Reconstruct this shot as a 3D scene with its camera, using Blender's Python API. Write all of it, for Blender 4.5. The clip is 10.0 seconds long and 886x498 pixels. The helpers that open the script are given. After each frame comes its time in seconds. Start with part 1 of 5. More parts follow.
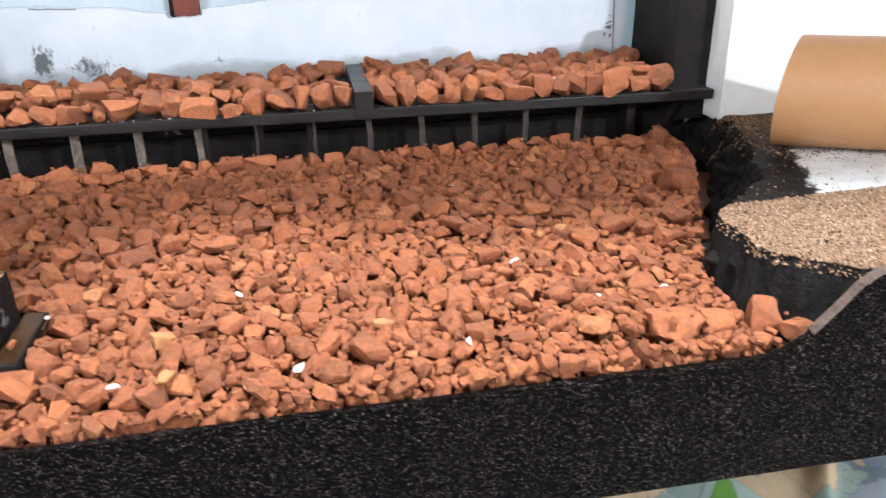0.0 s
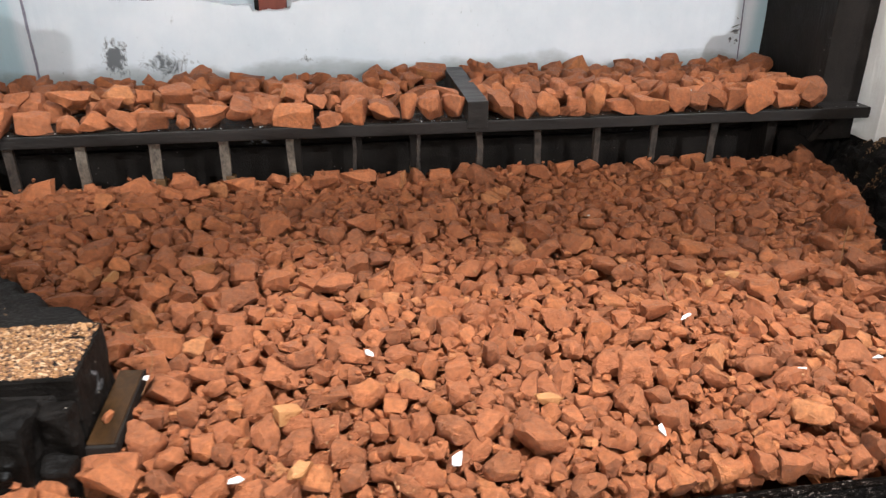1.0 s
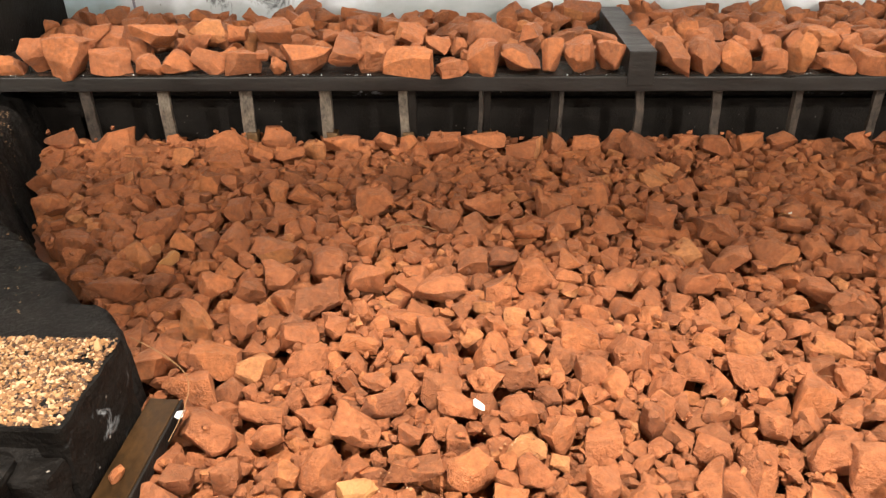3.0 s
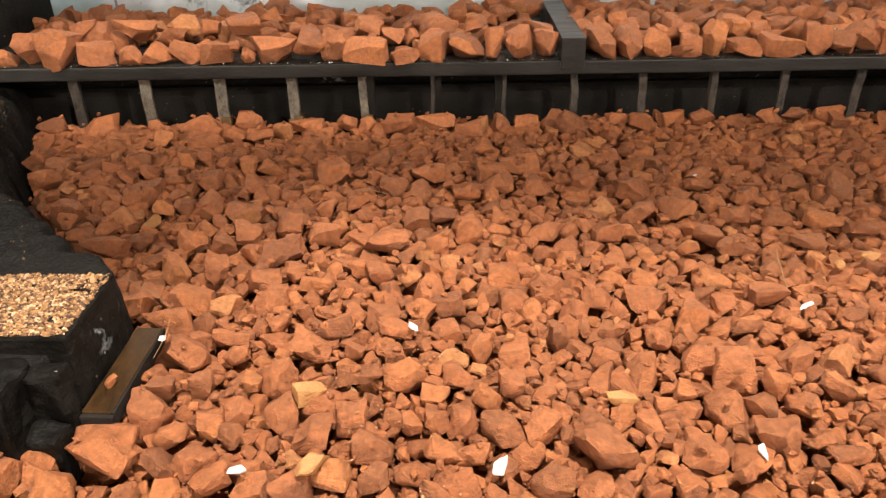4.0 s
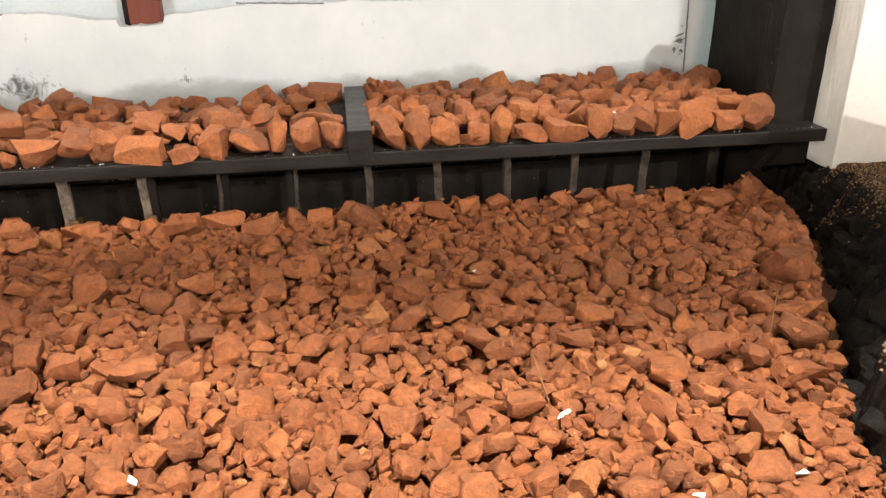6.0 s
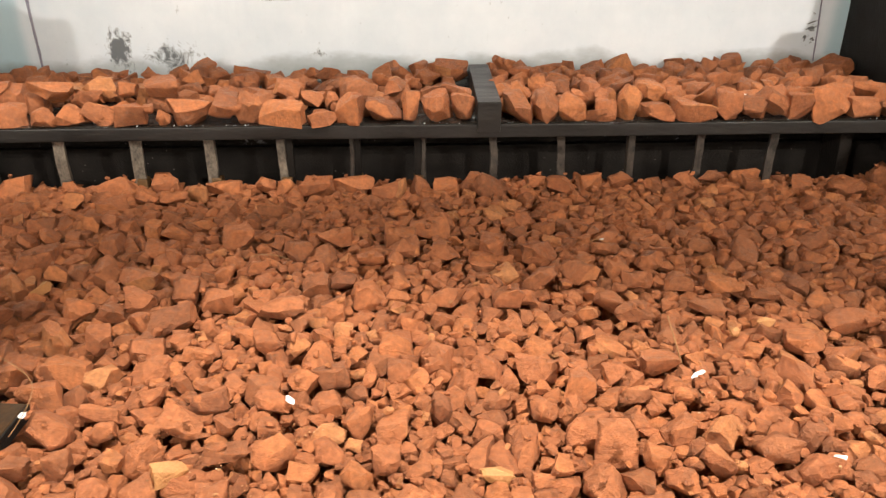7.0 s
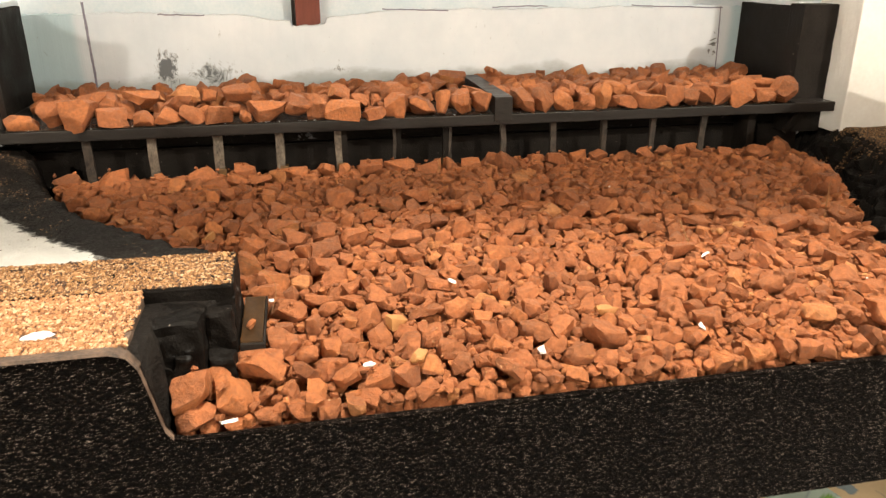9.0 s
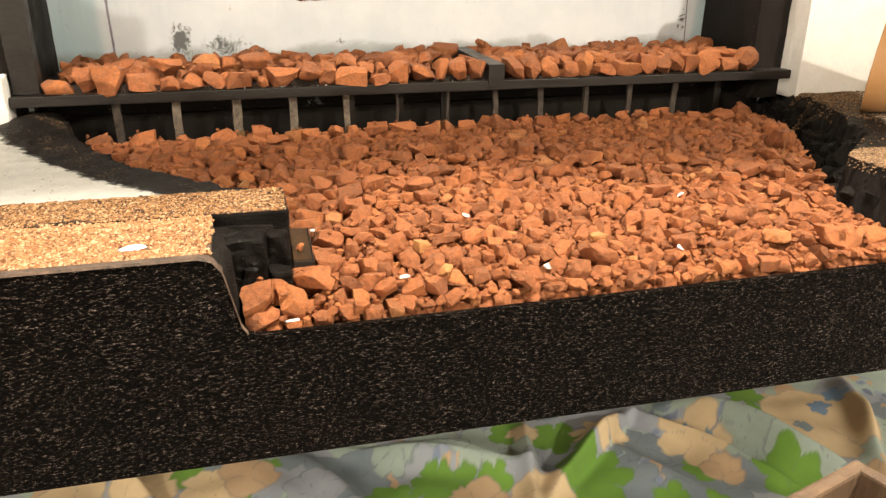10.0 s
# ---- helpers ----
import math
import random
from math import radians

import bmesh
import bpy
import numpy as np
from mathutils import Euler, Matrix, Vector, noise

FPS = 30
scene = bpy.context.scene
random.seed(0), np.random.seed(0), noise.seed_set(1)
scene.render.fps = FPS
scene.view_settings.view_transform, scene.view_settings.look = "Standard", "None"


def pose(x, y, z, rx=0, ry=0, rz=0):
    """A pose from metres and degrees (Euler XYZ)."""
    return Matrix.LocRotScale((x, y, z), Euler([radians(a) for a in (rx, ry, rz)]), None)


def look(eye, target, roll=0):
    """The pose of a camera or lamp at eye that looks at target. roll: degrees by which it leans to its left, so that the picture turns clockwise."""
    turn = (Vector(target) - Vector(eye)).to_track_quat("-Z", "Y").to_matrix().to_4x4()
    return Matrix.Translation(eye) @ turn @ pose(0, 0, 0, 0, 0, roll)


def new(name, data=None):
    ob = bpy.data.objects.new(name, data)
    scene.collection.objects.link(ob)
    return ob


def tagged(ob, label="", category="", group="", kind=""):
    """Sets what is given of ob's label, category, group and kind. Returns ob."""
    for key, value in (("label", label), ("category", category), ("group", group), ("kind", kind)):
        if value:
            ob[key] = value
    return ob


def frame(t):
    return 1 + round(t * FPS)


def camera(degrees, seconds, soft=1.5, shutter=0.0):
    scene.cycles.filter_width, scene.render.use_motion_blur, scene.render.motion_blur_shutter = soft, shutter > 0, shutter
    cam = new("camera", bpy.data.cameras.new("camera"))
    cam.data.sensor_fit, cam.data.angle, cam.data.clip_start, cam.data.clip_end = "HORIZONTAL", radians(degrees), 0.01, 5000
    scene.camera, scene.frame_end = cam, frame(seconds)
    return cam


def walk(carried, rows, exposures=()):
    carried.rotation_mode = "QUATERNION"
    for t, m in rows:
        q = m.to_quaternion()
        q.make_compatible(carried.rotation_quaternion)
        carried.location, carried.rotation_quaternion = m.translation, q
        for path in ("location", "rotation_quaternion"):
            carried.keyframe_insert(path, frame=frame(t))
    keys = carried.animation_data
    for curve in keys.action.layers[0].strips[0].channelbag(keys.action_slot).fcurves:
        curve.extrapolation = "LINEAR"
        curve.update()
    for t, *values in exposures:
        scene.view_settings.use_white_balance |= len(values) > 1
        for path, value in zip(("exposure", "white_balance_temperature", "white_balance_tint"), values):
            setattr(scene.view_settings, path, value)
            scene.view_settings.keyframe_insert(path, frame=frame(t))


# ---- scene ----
# ---- camera and its walk ----
cam = camera(60.7, 10.0, soft=1.3, shutter=0.18)
METRES, EYE, TURN = 1.0, 0.242, -9.7
ROWS = [
    (0.0, 0.0, 0.0, 0.0, -0.41, -23.87, 0.92),
    (0.5, -0.0886, 0.0274, 0.0058, -1.15, -23.47, 0.8),
    (1.0, -0.0859, 0.0972, -0.0026, 2.05, -24.53, 0.02),
    (1.5, -0.0331, 0.1693, -0.0291, 4.28, -26.74, 0.14),
    (2.0, -0.0777, 0.2181, -0.0323, 9.1, -27.55, 0.72),
    (3.5, -0.088, 0.1944, -0.0292, 12.26, -28.54, 1.14),
    (4.0, -0.0656, 0.1649, -0.0276, 10.68, -28.28, 1.1),
    (4.5, -0.0497, 0.1554, -0.0093, 6.79, -26.79, 0.92),
    (5.0, -0.0344, 0.178, 0.0039, 4.01, -24.57, 0.61),
    (6.5, -0.003, 0.2174, -0.0248, 3.66, -25.82, 0.3),
    (7.0, -0.0223, 0.1834, -0.0261, 8.89, -24.15, 0.42),
    (7.5, -0.0767, 0.166, -0.0154, 8.01, -23.35, 0.58),
    (8.0, -0.109, 0.1616, -0.0274, 4.11, -21.66, -0.49),
    (8.5, -0.1382, 0.0736, -0.0265, 2.28, -20.8, -0.08),
    (9.0, -0.1582, -0.0103, -0.0304, -1.24, -21.07, 0.02),
    (9.5, -0.1757, -0.0714, -0.0374, -3.52, -21.81, 0.11),
    (10.0, -0.1981, -0.0987, -0.0389, -3.78, -21.88, -0.26),
]
PATH = [(t, pose(0, 0, EYE, 0, 0, TURN) @ pose(METRES * x, METRES * y, METRES * z, 90 + pitch, roll, yaw)) for t, x, y, z, yaw, pitch, roll in ROWS]
PATH += [
    (0.2, look((-0.039, 0.017, 0.253), (0.267, 1.825, -0.545), -1.1)),
    (0.8, look((-0.090, 0.077, 0.252), (0.201, 1.867, -0.584), -0.3)),
    (8.7, look((-0.135, 0.062, 0.220), (0.160, 1.899, -0.510), -0.1)),
    (9.2, look((-0.172, -0.013, 0.213), (0.228, 1.802, -0.523), 0.3)),
    (9.7, look((-0.194, -0.056, 0.206), (0.258, 1.748, -0.521), 0.3)),
    (2.2, look((-0.058, 0.250, 0.207), (-0.128, 2.031, -0.700), -1.3)),
    (3.3, look((-0.063, 0.226, 0.210), (-0.150, 1.982, -0.751), -0.9)),
    (5.2, look((0.014, 0.188, 0.248), (0.212, 2.007, -0.561), -0.8)),
    (6.3, look((0.043, 0.212, 0.222), (0.277, 2.010, -0.621), -0.8)),
]
PATH.sort(key=lambda row: row[0])
walk(cam, PATH, exposures=[(0.0, 0.03, 5350, 10), (0.5, -0.19, 5620, 10), (0.8, -0.25, 5740, 10), (1.0, -0.28, 5800, 10), (1.5, -0.20, 6150, 10), (2.0, -0.08, 6450, 10), (3.5, 0.10, 6650, 10), (4.0, -0.12, 6700, 10), (5.0, -0.11, 6600, 10), (6.5, -0.03, 6640, 10), (7.5, -0.12, 6700, 10), (8.5, -0.22, 7050, 10), (9.0, -0.14, 7250, 10), (10.0, -0.01, 7400, 10)])

# ---- world and lamps ----
world = bpy.data.worlds.new("room_air")
scene.world = world
world.use_nodes = True
world.node_tree.nodes["Background"].inputs[0].default_value = (0.9, 0.95, 1.0, 1)
world.node_tree.nodes["Background"].inputs[1].default_value = 0.3


def ceiling_lamp(x, y, z, size, watts, colour):
    lamp = bpy.data.lights.new("ceiling_lamp_light", "AREA")
    lamp.shape, lamp.size, lamp.energy, lamp.color = "DISK", size, watts, colour
    ob = new("ceiling_lamp_light", lamp)
    ob.matrix_world = pose(x, y, z)
    return ob


WARM = (1.0, 0.95, 0.86)
ceiling_lamp(0.15, 0.20, 1.55, 0.012, 62, WARM)
ceiling_lamp(1.35, -1.85, 1.45, 0.12, 131, WARM)
ceiling_lamp(-2.00, -2.25, 1.45, 0.14, 121, WARM)


# ---- node materials ----
def shader(name):
    m = bpy.data.materials.new(name)
    m.use_nodes = True
    t = m.node_tree
    return m, t, t.nodes["Principled BSDF"]


def node(t, kind, **values):
    n = t.nodes.new(kind)
    for key, value in values.items():
        n.inputs[key.replace("_", " ")].default_value = value
    return n


def world_place(t, stretch=(1, 1, 1)):
    g = t.nodes.new("ShaderNodeNewGeometry")
    m = t.nodes.new("ShaderNodeMapping")
    m.inputs["Scale"].default_value = stretch
    t.links.new(g.outputs["Position"], m.inputs["Vector"])
    return m.outputs["Vector"]


def grain(t, place, scale, detail=4.0, rough=0.6, distortion=0.0):
    n = node(t, "ShaderNodeTexNoise", Scale=scale, Detail=detail, Roughness=rough, Distortion=distortion)
    t.links.new(place, n.inputs["Vector"])
    return n.outputs["Fac"]


def ramp(t, fac, stops, constant=False):
    n = t.nodes.new("ShaderNodeValToRGB")
    n.color_ramp.interpolation = "CONSTANT" if constant else "LINEAR"
    els = n.color_ramp.elements
    while len(els) < len(stops):
        els.new(0.5)
    for e, (at, c) in zip(els, stops):
        e.position = at
        e.color = (*c, 1) if len(c) == 3 else c
    t.links.new(fac, n.inputs["Fac"])
    return n.outputs["Color"]


def grey(v):
    return (v, v, v)


def mix(t, fac, a, b, how="MIX"):
    n = t.nodes.new("ShaderNodeMix")
    n.data_type, n.blend_type = "RGBA", how
    for sock, value in ((n.inputs[0], fac), (n.inputs[6], a), (n.inputs[7], b)):
        if isinstance(value, (int, float)):
            sock.default_value = value
        elif isinstance(value, tuple):
            sock.default_value = (*value, 1)
        else:
            t.links.new(value, sock)
    return n.outputs[2]


def calc(t, how, a, b=0.0):
    n = t.nodes.new("ShaderNodeMath")
    n.operation = how
    for sock, value in zip(n.inputs, (a, b)):
        if isinstance(value, (int, float)):
            sock.default_value = value
        else:
            t.links.new(value, sock)
    return n.outputs[0]


def relief(t, p, height, strength, distance):
    n = node(t, "ShaderNodeBump", Strength=strength, Distance=distance)
    t.links.new(height, n.inputs["Height"])
    t.links.new(n.outputs["Normal"], p.inputs["Normal"])


def plain(name, dark, light, scale=40.0, rough=(0.5, 0.8), bump=0.3, depth=0.001, fine=600.0, stretch=(1, 1, 1), specular=0.5):
    """Two tones at a coarse and a fine scale, with uneven gloss and fine relief."""
    m, t, p = shader(name)
    at = world_place(t, stretch)
    a, b = grain(t, at, scale), grain(t, at, fine, 3.0)
    both = calc(t, "ADD", calc(t, "MULTIPLY", a, 0.65), calc(t, "MULTIPLY", b, 0.35))
    t.links.new(ramp(t, both, [(0.32, dark), (0.68, light)]), p.inputs["Base Color"])
    t.links.new(ramp(t, a, [(0.3, grey(rough[0])), (0.7, grey(rough[1]))]), p.inputs["Roughness"])
    p.inputs["Specular IOR Level"].default_value = specular
    relief(t, p, b, bump, depth)
    return m


def brick_stone():
    """Crushed red brick: each piece has its own tone, with dust and paler chips."""
    m, t, p = shader("crushed_red_brick")
    at = world_place(t)
    g = t.nodes.new("ShaderNodeNewGeometry")
    o = t.nodes.new("ShaderNodeObjectInfo")
    pick = calc(t, "FRACT", calc(t, "ADD", g.outputs["Random Per Island"], o.outputs["Random"]))
    tone = ramp(t, pick, [(0.0, (0.233, 0.076, 0.029)), (0.08, (0.270, 0.090, 0.033)), (0.22, (0.311, 0.103, 0.038)), (0.38, (0.339, 0.108, 0.039)), (0.60, (0.369, 0.123, 0.046)),
                          (0.80, (0.403, 0.131, 0.045)), (0.94, (0.439, 0.150, 0.051)), (1.0, (0.479, 0.195, 0.074))])
    a = grain(t, at, 130, 5.0, 0.65)
    b = grain(t, at, 900, 4.0, 0.7)
    c = grain(t, at, 330, 4.0, 0.65)
    chip = node(t, "ShaderNodeTexVoronoi", Scale=210.0)
    t.links.new(at, chip.inputs["Vector"])
    tone = mix(t, 1.0, tone, ramp(t, a, [(0.25, grey(0.72)), (0.5, grey(1.0)), (0.78, grey(1.30))]), "MULTIPLY")
    tone = mix(t, 1.0, tone, ramp(t, c, [(0.30, grey(0.70)), (0.5, grey(0.98)), (0.72, grey(1.27))]), "MULTIPLY")
    tone = mix(t, ramp(t, c, [(0.58, grey(0.0)), (0.76, grey(0.30))]), tone, (0.46, 0.20, 0.088))
    tone = mix(t, ramp(t, b, [(0.60, grey(0.0)), (0.76, grey(0.5))]), tone, (0.58, 0.29, 0.130))
    tone = mix(t, ramp(t, grain(t, at, 48, 3.0, 0.6), [(0.52, grey(0.0)), (0.70, grey(0.18))]), tone, (0.44, 0.18, 0.085))
    t.links.new(tone, p.inputs["Base Color"])
    t.links.new(ramp(t, a, [(0.3, grey(0.36)), (0.62, grey(0.74))]), p.inputs["Roughness"])
    p.inputs["Specular IOR Level"].default_value = 0.48
    rough = calc(t, "ADD", calc(t, "MULTIPLY", a, 0.55), calc(t, "MULTIPLY", b, 0.60))
    rough = calc(t, "ADD", rough, calc(t, "ADD", calc(t, "MULTIPLY", c, 0.55), calc(t, "MULTIPLY", chip.outputs["Distance"], 0.14)))
    relief(t, p, rough, 0.9, 0.0032)
    return m


def painted_ground():
    """White plaster, with black paint brushed along the shore and brown dust."""
    m, t, p = shader("plaster_and_black_paint")
    at = world_place(t)
    paint = t.nodes.new("ShaderNodeAttribute")
    paint.attribute_name = "paint"
    streak = grain(t, world_place(t, (1, 1.2, 1)), 75, 6.0, 0.72)
    mask = ramp(t, calc(t, "ADD", paint.outputs["Fac"], calc(t, "MULTIPLY", calc(t, "SUBTRACT", streak, 0.5), 0.9)), [(0.42, grey(0)), (0.50, grey(0.75)), (0.56, grey(1))])
    a, b = grain(t, at, 60, 5.0), grain(t, at, 500, 4.0, 0.7)
    white = ramp(t, a, [(0.3, (0.68, 0.68, 0.66)), (0.7, (0.82, 0.82, 0.80))])
    black = ramp(t, a, [(0.3, (0.0060, 0.0048, 0.0042)), (0.7, (0.0165, 0.0138, 0.0122))])
    black = mix(t, ramp(t, b, [(0.64, grey(0)), (0.76, grey(0.5))]), black, (0.11, 0.090, 0.075))
    t.links.new(mix(t, mask, white, black), p.inputs["Base Color"])
    t.links.new(ramp(t, b, [(0.3, grey(0.38)), (0.7, grey(0.8))]), p.inputs["Roughness"])
    p.inputs["Specular IOR Level"].default_value = 0.14
    relief(t, p, calc(t, "ADD", a, calc(t, "MULTIPLY", b, 0.5)), 0.9, 0.004)
    return m


def wall_white():
    """White-painted foam sheet with pale blue patches, black smears and grime at its foot."""
    m, t, p = shader("white_painted_foam_sheet")
    at = world_place(t)
    a, b = grain(t, at, 14, 5.0), grain(t, at, 260, 4.0)
    white = ramp(t, a, [(0.3, (0.68, 0.75, 0.83)), (0.62, (0.79, 0.84, 0.91))])
    sep = t.nodes.new("ShaderNodeSeparateXYZ")
    t.links.new(at, sep.inputs[0])
    x, z = sep.outputs["X"], sep.outputs["Z"]
    side = ramp(t, calc(t, "ADD", calc(t, "ABSOLUTE", calc(t, "ADD", x, -0.006)), calc(t, "MULTIPLY", calc(t, "SUBTRACT", a, 0.5), 0.02)), [(0.396, grey(0)), (0.404, grey(0.8))])
    white = mix(t, side, white, (0.42, 0.60, 0.68))

    def near(cx, cz, rx, rz):
        dx = calc(t, "DIVIDE", calc(t, "SUBTRACT", x, cx), rx)
        dz = calc(t, "DIVIDE", calc(t, "SUBTRACT", z, cz), rz)
        d = calc(t, "SQRT", calc(t, "ADD", calc(t, "MULTIPLY", dx, dx), calc(t, "MULTIPLY", dz, dz)))
        return ramp(t, d, [(0.0, grey(1)), (1.0, grey(0))])

    blot = grain(t, world_place(t, (1, 1, 0.6)), 150, 5.0, 0.75, 0.4)
    swirl = grain(t, world_place(t, (1, 1, 1)), 60, 3.0, 0.6, 2.5)
    black = None
    for spot, texture, low, high in ((near(-0.302, 0.090, 0.019, 0.030), blot, 0.66, 0.80), (near(-0.250, 0.084, 0.050, 0.024), swirl, 0.74, 1.0),
                                     (near(-0.105, 0.086, 0.030, 0.012), blot, 0.88, 1.05), (near(0.385, 0.105, 0.022, 0.05), swirl, 0.92, 1.3)):
        s = ramp(t, calc(t, "ADD", calc(t, "MULTIPLY", spot, 0.5), texture), [(low, grey(0)), (high, grey(0.85))])
        black = s if black is None else mix(t, 1.0, black, s, "LIGHTEN")
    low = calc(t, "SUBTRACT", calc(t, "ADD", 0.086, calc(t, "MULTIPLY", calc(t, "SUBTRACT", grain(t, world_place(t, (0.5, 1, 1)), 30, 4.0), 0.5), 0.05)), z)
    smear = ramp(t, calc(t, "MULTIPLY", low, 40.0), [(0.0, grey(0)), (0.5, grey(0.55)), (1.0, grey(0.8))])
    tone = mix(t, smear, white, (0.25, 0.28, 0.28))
    tone = mix(t, black, tone, (0.03, 0.032, 0.035))
    t.links.new(tone, p.inputs["Base Color"])
    p.inputs["Roughness"].default_value = 0.55
    relief(t, p, calc(t, "ADD", a, calc(t, "MULTIPLY", b, 0.15)), 0.25, 0.004)
    return m


def granule(name, tones):
    m, t, p = shader(name)
    g = t.nodes.new("ShaderNodeNewGeometry")
    n = len(tones)
    t.links.new(ramp(t, g.outputs["Random Per Island"], [(i / n, c) for i, c in enumerate(tones)], True), p.inputs["Base Color"])
    p.inputs["Roughness"].default_value = 0.7
    return m


def floral_cloth():
    """Printed cotton: the print is laid on the cloth as a colour attribute; fine weave and uneven fading over it."""
    m, t, p = shader("floral_printed_cotton")
    at = world_place(t)
    dye = t.nodes.new("ShaderNodeAttribute")
    dye.attribute_name = "print"
    tone = mix(t, 1.0, dye.outputs["Color"], ramp(t, grain(t, at, 30, 4.0), [(0.3, grey(0.86)), (0.7, grey(1.0))]), "MULTIPLY")
    t.links.new(tone, p.inputs["Base Color"])
    p.inputs["Roughness"].default_value = 0.85
    relief(t, p, grain(t, at, 1500, 2.0), 0.15, 0.0006)
    return m


STONE = brick_stone()
GROUND = painted_ground()
WALL = wall_white()


def black_paint(name="matt_black_paint", scuff=0.0, depth=1.0):
    """Matt black paint with worn grey rubs and a few pale specks of plaster; scuff: how far white plaster shows through in patches."""
    m, t, p = shader(name)
    at = world_place(t)
    a, b = grain(t, at, 30, 4.0), grain(t, at, 500, 3.0)
    tone = ramp(t, a, [(0.32, (0.0085 * depth, 0.0070 * depth, 0.0062 * depth)), (0.68, (0.021 * depth, 0.0175 * depth, 0.0155 * depth))])
    rub = grain(t, world_place(t, (0.16, 1, 1)), 150, 5.0, 0.7)
    tone = mix(t, ramp(t, rub, [(0.58, grey(0)), (0.78, grey(0.55))]), tone, (0.036, 0.029, 0.025))
    speck = node(t, "ShaderNodeTexVoronoi", Scale=190.0)
    t.links.new(at, speck.inputs["Vector"])
    split = t.nodes.new("ShaderNodeSeparateXYZ")
    t.links.new(speck.outputs["Color"], split.inputs[0])
    spot = calc(t, "MULTIPLY", calc(t, "GREATER_THAN", split.outputs[1], 0.93), ramp(t, speck.outputs["Distance"], [(0.08, grey(1)), (0.16, grey(0))]))
    tone = mix(t, spot, tone, (0.26, 0.23, 0.20))
    if scuff:
        bare = calc(t, "MULTIPLY", ramp(t, grain(t, at, 85, 5.0, 0.72, 0.8), [(0.60, grey(0)), (0.70, grey(scuff))]), ramp(t, grain(t, at, 30, 2.0), [(0.48, grey(0)), (0.62, grey(1))]))
        tone = mix(t, bare, tone, (0.30, 0.32, 0.34))
    t.links.new(tone, p.inputs["Base Color"])
    t.links.new(ramp(t, a, [(0.3, grey(0.4)), (0.7, grey(0.75))]), p.inputs["Roughness"])
    p.inputs["Specular IOR Level"].default_value = 0.10
    relief(t, p, calc(t, "ADD", b, calc(t, "MULTIPLY", a, 1.5)), 0.5, 0.0015)
    return m


BLACK = black_paint()
SCUFFED = black_paint("scuffed_black_paint", 0.8, 0.55)
CHISELLED = black_paint("chiselled_black_foam", 0.25, 0.40)
DECK = plain("worn_black_paint", (0.0075, 0.0060, 0.0054), (0.022, 0.0185, 0.0170), 45, (0.28, 0.55), 0.35, 0.001, 420, (0.3, 1, 1), 0.32)
TAR = plain("wet_black_glue", (0.008, 0.007, 0.006), (0.020, 0.017, 0.015), 140, (0.04, 0.16), 1.0, 0.004, 380)
PILE = plain("grey_worn_pile", (0.005, 0.004, 0.003), (0.095, 0.073, 0.058), 170, (0.4, 0.8), 0.5, 0.001, 700, (1, 1, 0.6))
PALEPILE = plain("pale_frosted_pile", (0.018, 0.014, 0.011), (0.29, 0.24, 0.19), 120, (0.4, 0.8), 0.5, 0.001, 700, (1, 1, 0.6))
RUST = plain("brown_stain", (0.05, 0.024, 0.008), (0.15, 0.075, 0.022), 200, (0.5, 0.8), 0.4, 0.001, 900)


def fascia_paint():
    """Rough black paint: short ridges drawn out along the board, with a dull shine and pale grit whose glints are put
    into the colour.
    """
    m, t, p = shader("gritty_black_fascia_paint")
    a, b, c = grain(t, world_place(t), 12, 4.0), grain(t, world_place(t, (0.25, 1, 1)), 1200, 3.0, 0.6, 0.3), grain(t, world_place(t, (0.36, 1, 1)), 3000, 2.0, 0.6)
    black = ramp(t, a, [(0.3, (0.0010, 0.0007, 0.0006)), (0.7, (0.0024, 0.0015, 0.0011))])
    ridge = mix(t, ramp(t, b, [(0.52, grey(0)), (0.68, grey(0.9))]), black, (0.0190, 0.0122, 0.0090))
    # Pale flecks: grit, and the sparkle of the paint as colour.
    grit_glints = calc(t, "MULTIPLY", ramp(t, b, [(0.56, grey(0)), (0.62, grey(1))]), ramp(t, c, [(0.56, grey(0)), (0.64, grey(1))]))
    t.links.new(mix(t, grit_glints, ridge, (0.55, 0.46, 0.40)), p.inputs["Base Color"])
    t.links.new(ramp(t, b, [(0.35, grey(0.62)), (0.7, grey(0.34))]), p.inputs["Roughness"])
    p.inputs["Specular IOR Level"].default_value = 0.03
    relief(t, p, calc(t, "ADD", b, calc(t, "MULTIPLY", c, 0.35)), 1.0, 0.0022)
    return m


FASCIA = fascia_paint()
RIM = plain("scuffed_brown_foam_edge", (0.012, 0.009, 0.007), (0.17, 0.11, 0.078), 110, (0.5, 0.8), 0.4, 0.001, 500)
FOAM = plain("white_polystyrene", (0.74, 0.72, 0.69), (0.84, 0.83, 0.81), 30, (0.5, 0.7), 0.25, 0.0015, 220)
BLUEFOAM = plain("pale_blue_foam", (0.60, 0.71, 0.79), (0.80, 0.84, 0.89), 20, (0.5, 0.7), 0.2, 0.001, 250)
REDWOOD = plain("red_brown_painted_wood", (0.12, 0.022, 0.012), (0.22, 0.05, 0.028), 40, (0.4, 0.6), 0.3, 0.001, 300, (1, 1, 0.2))
OLIVE = plain("varnished_brown_wood", (0.006, 0.004, 0.0022), (0.070, 0.033, 0.011), 38, (0.3, 0.5), 0.3, 0.0008, 400, (1, 0.5, 1), 0.15)
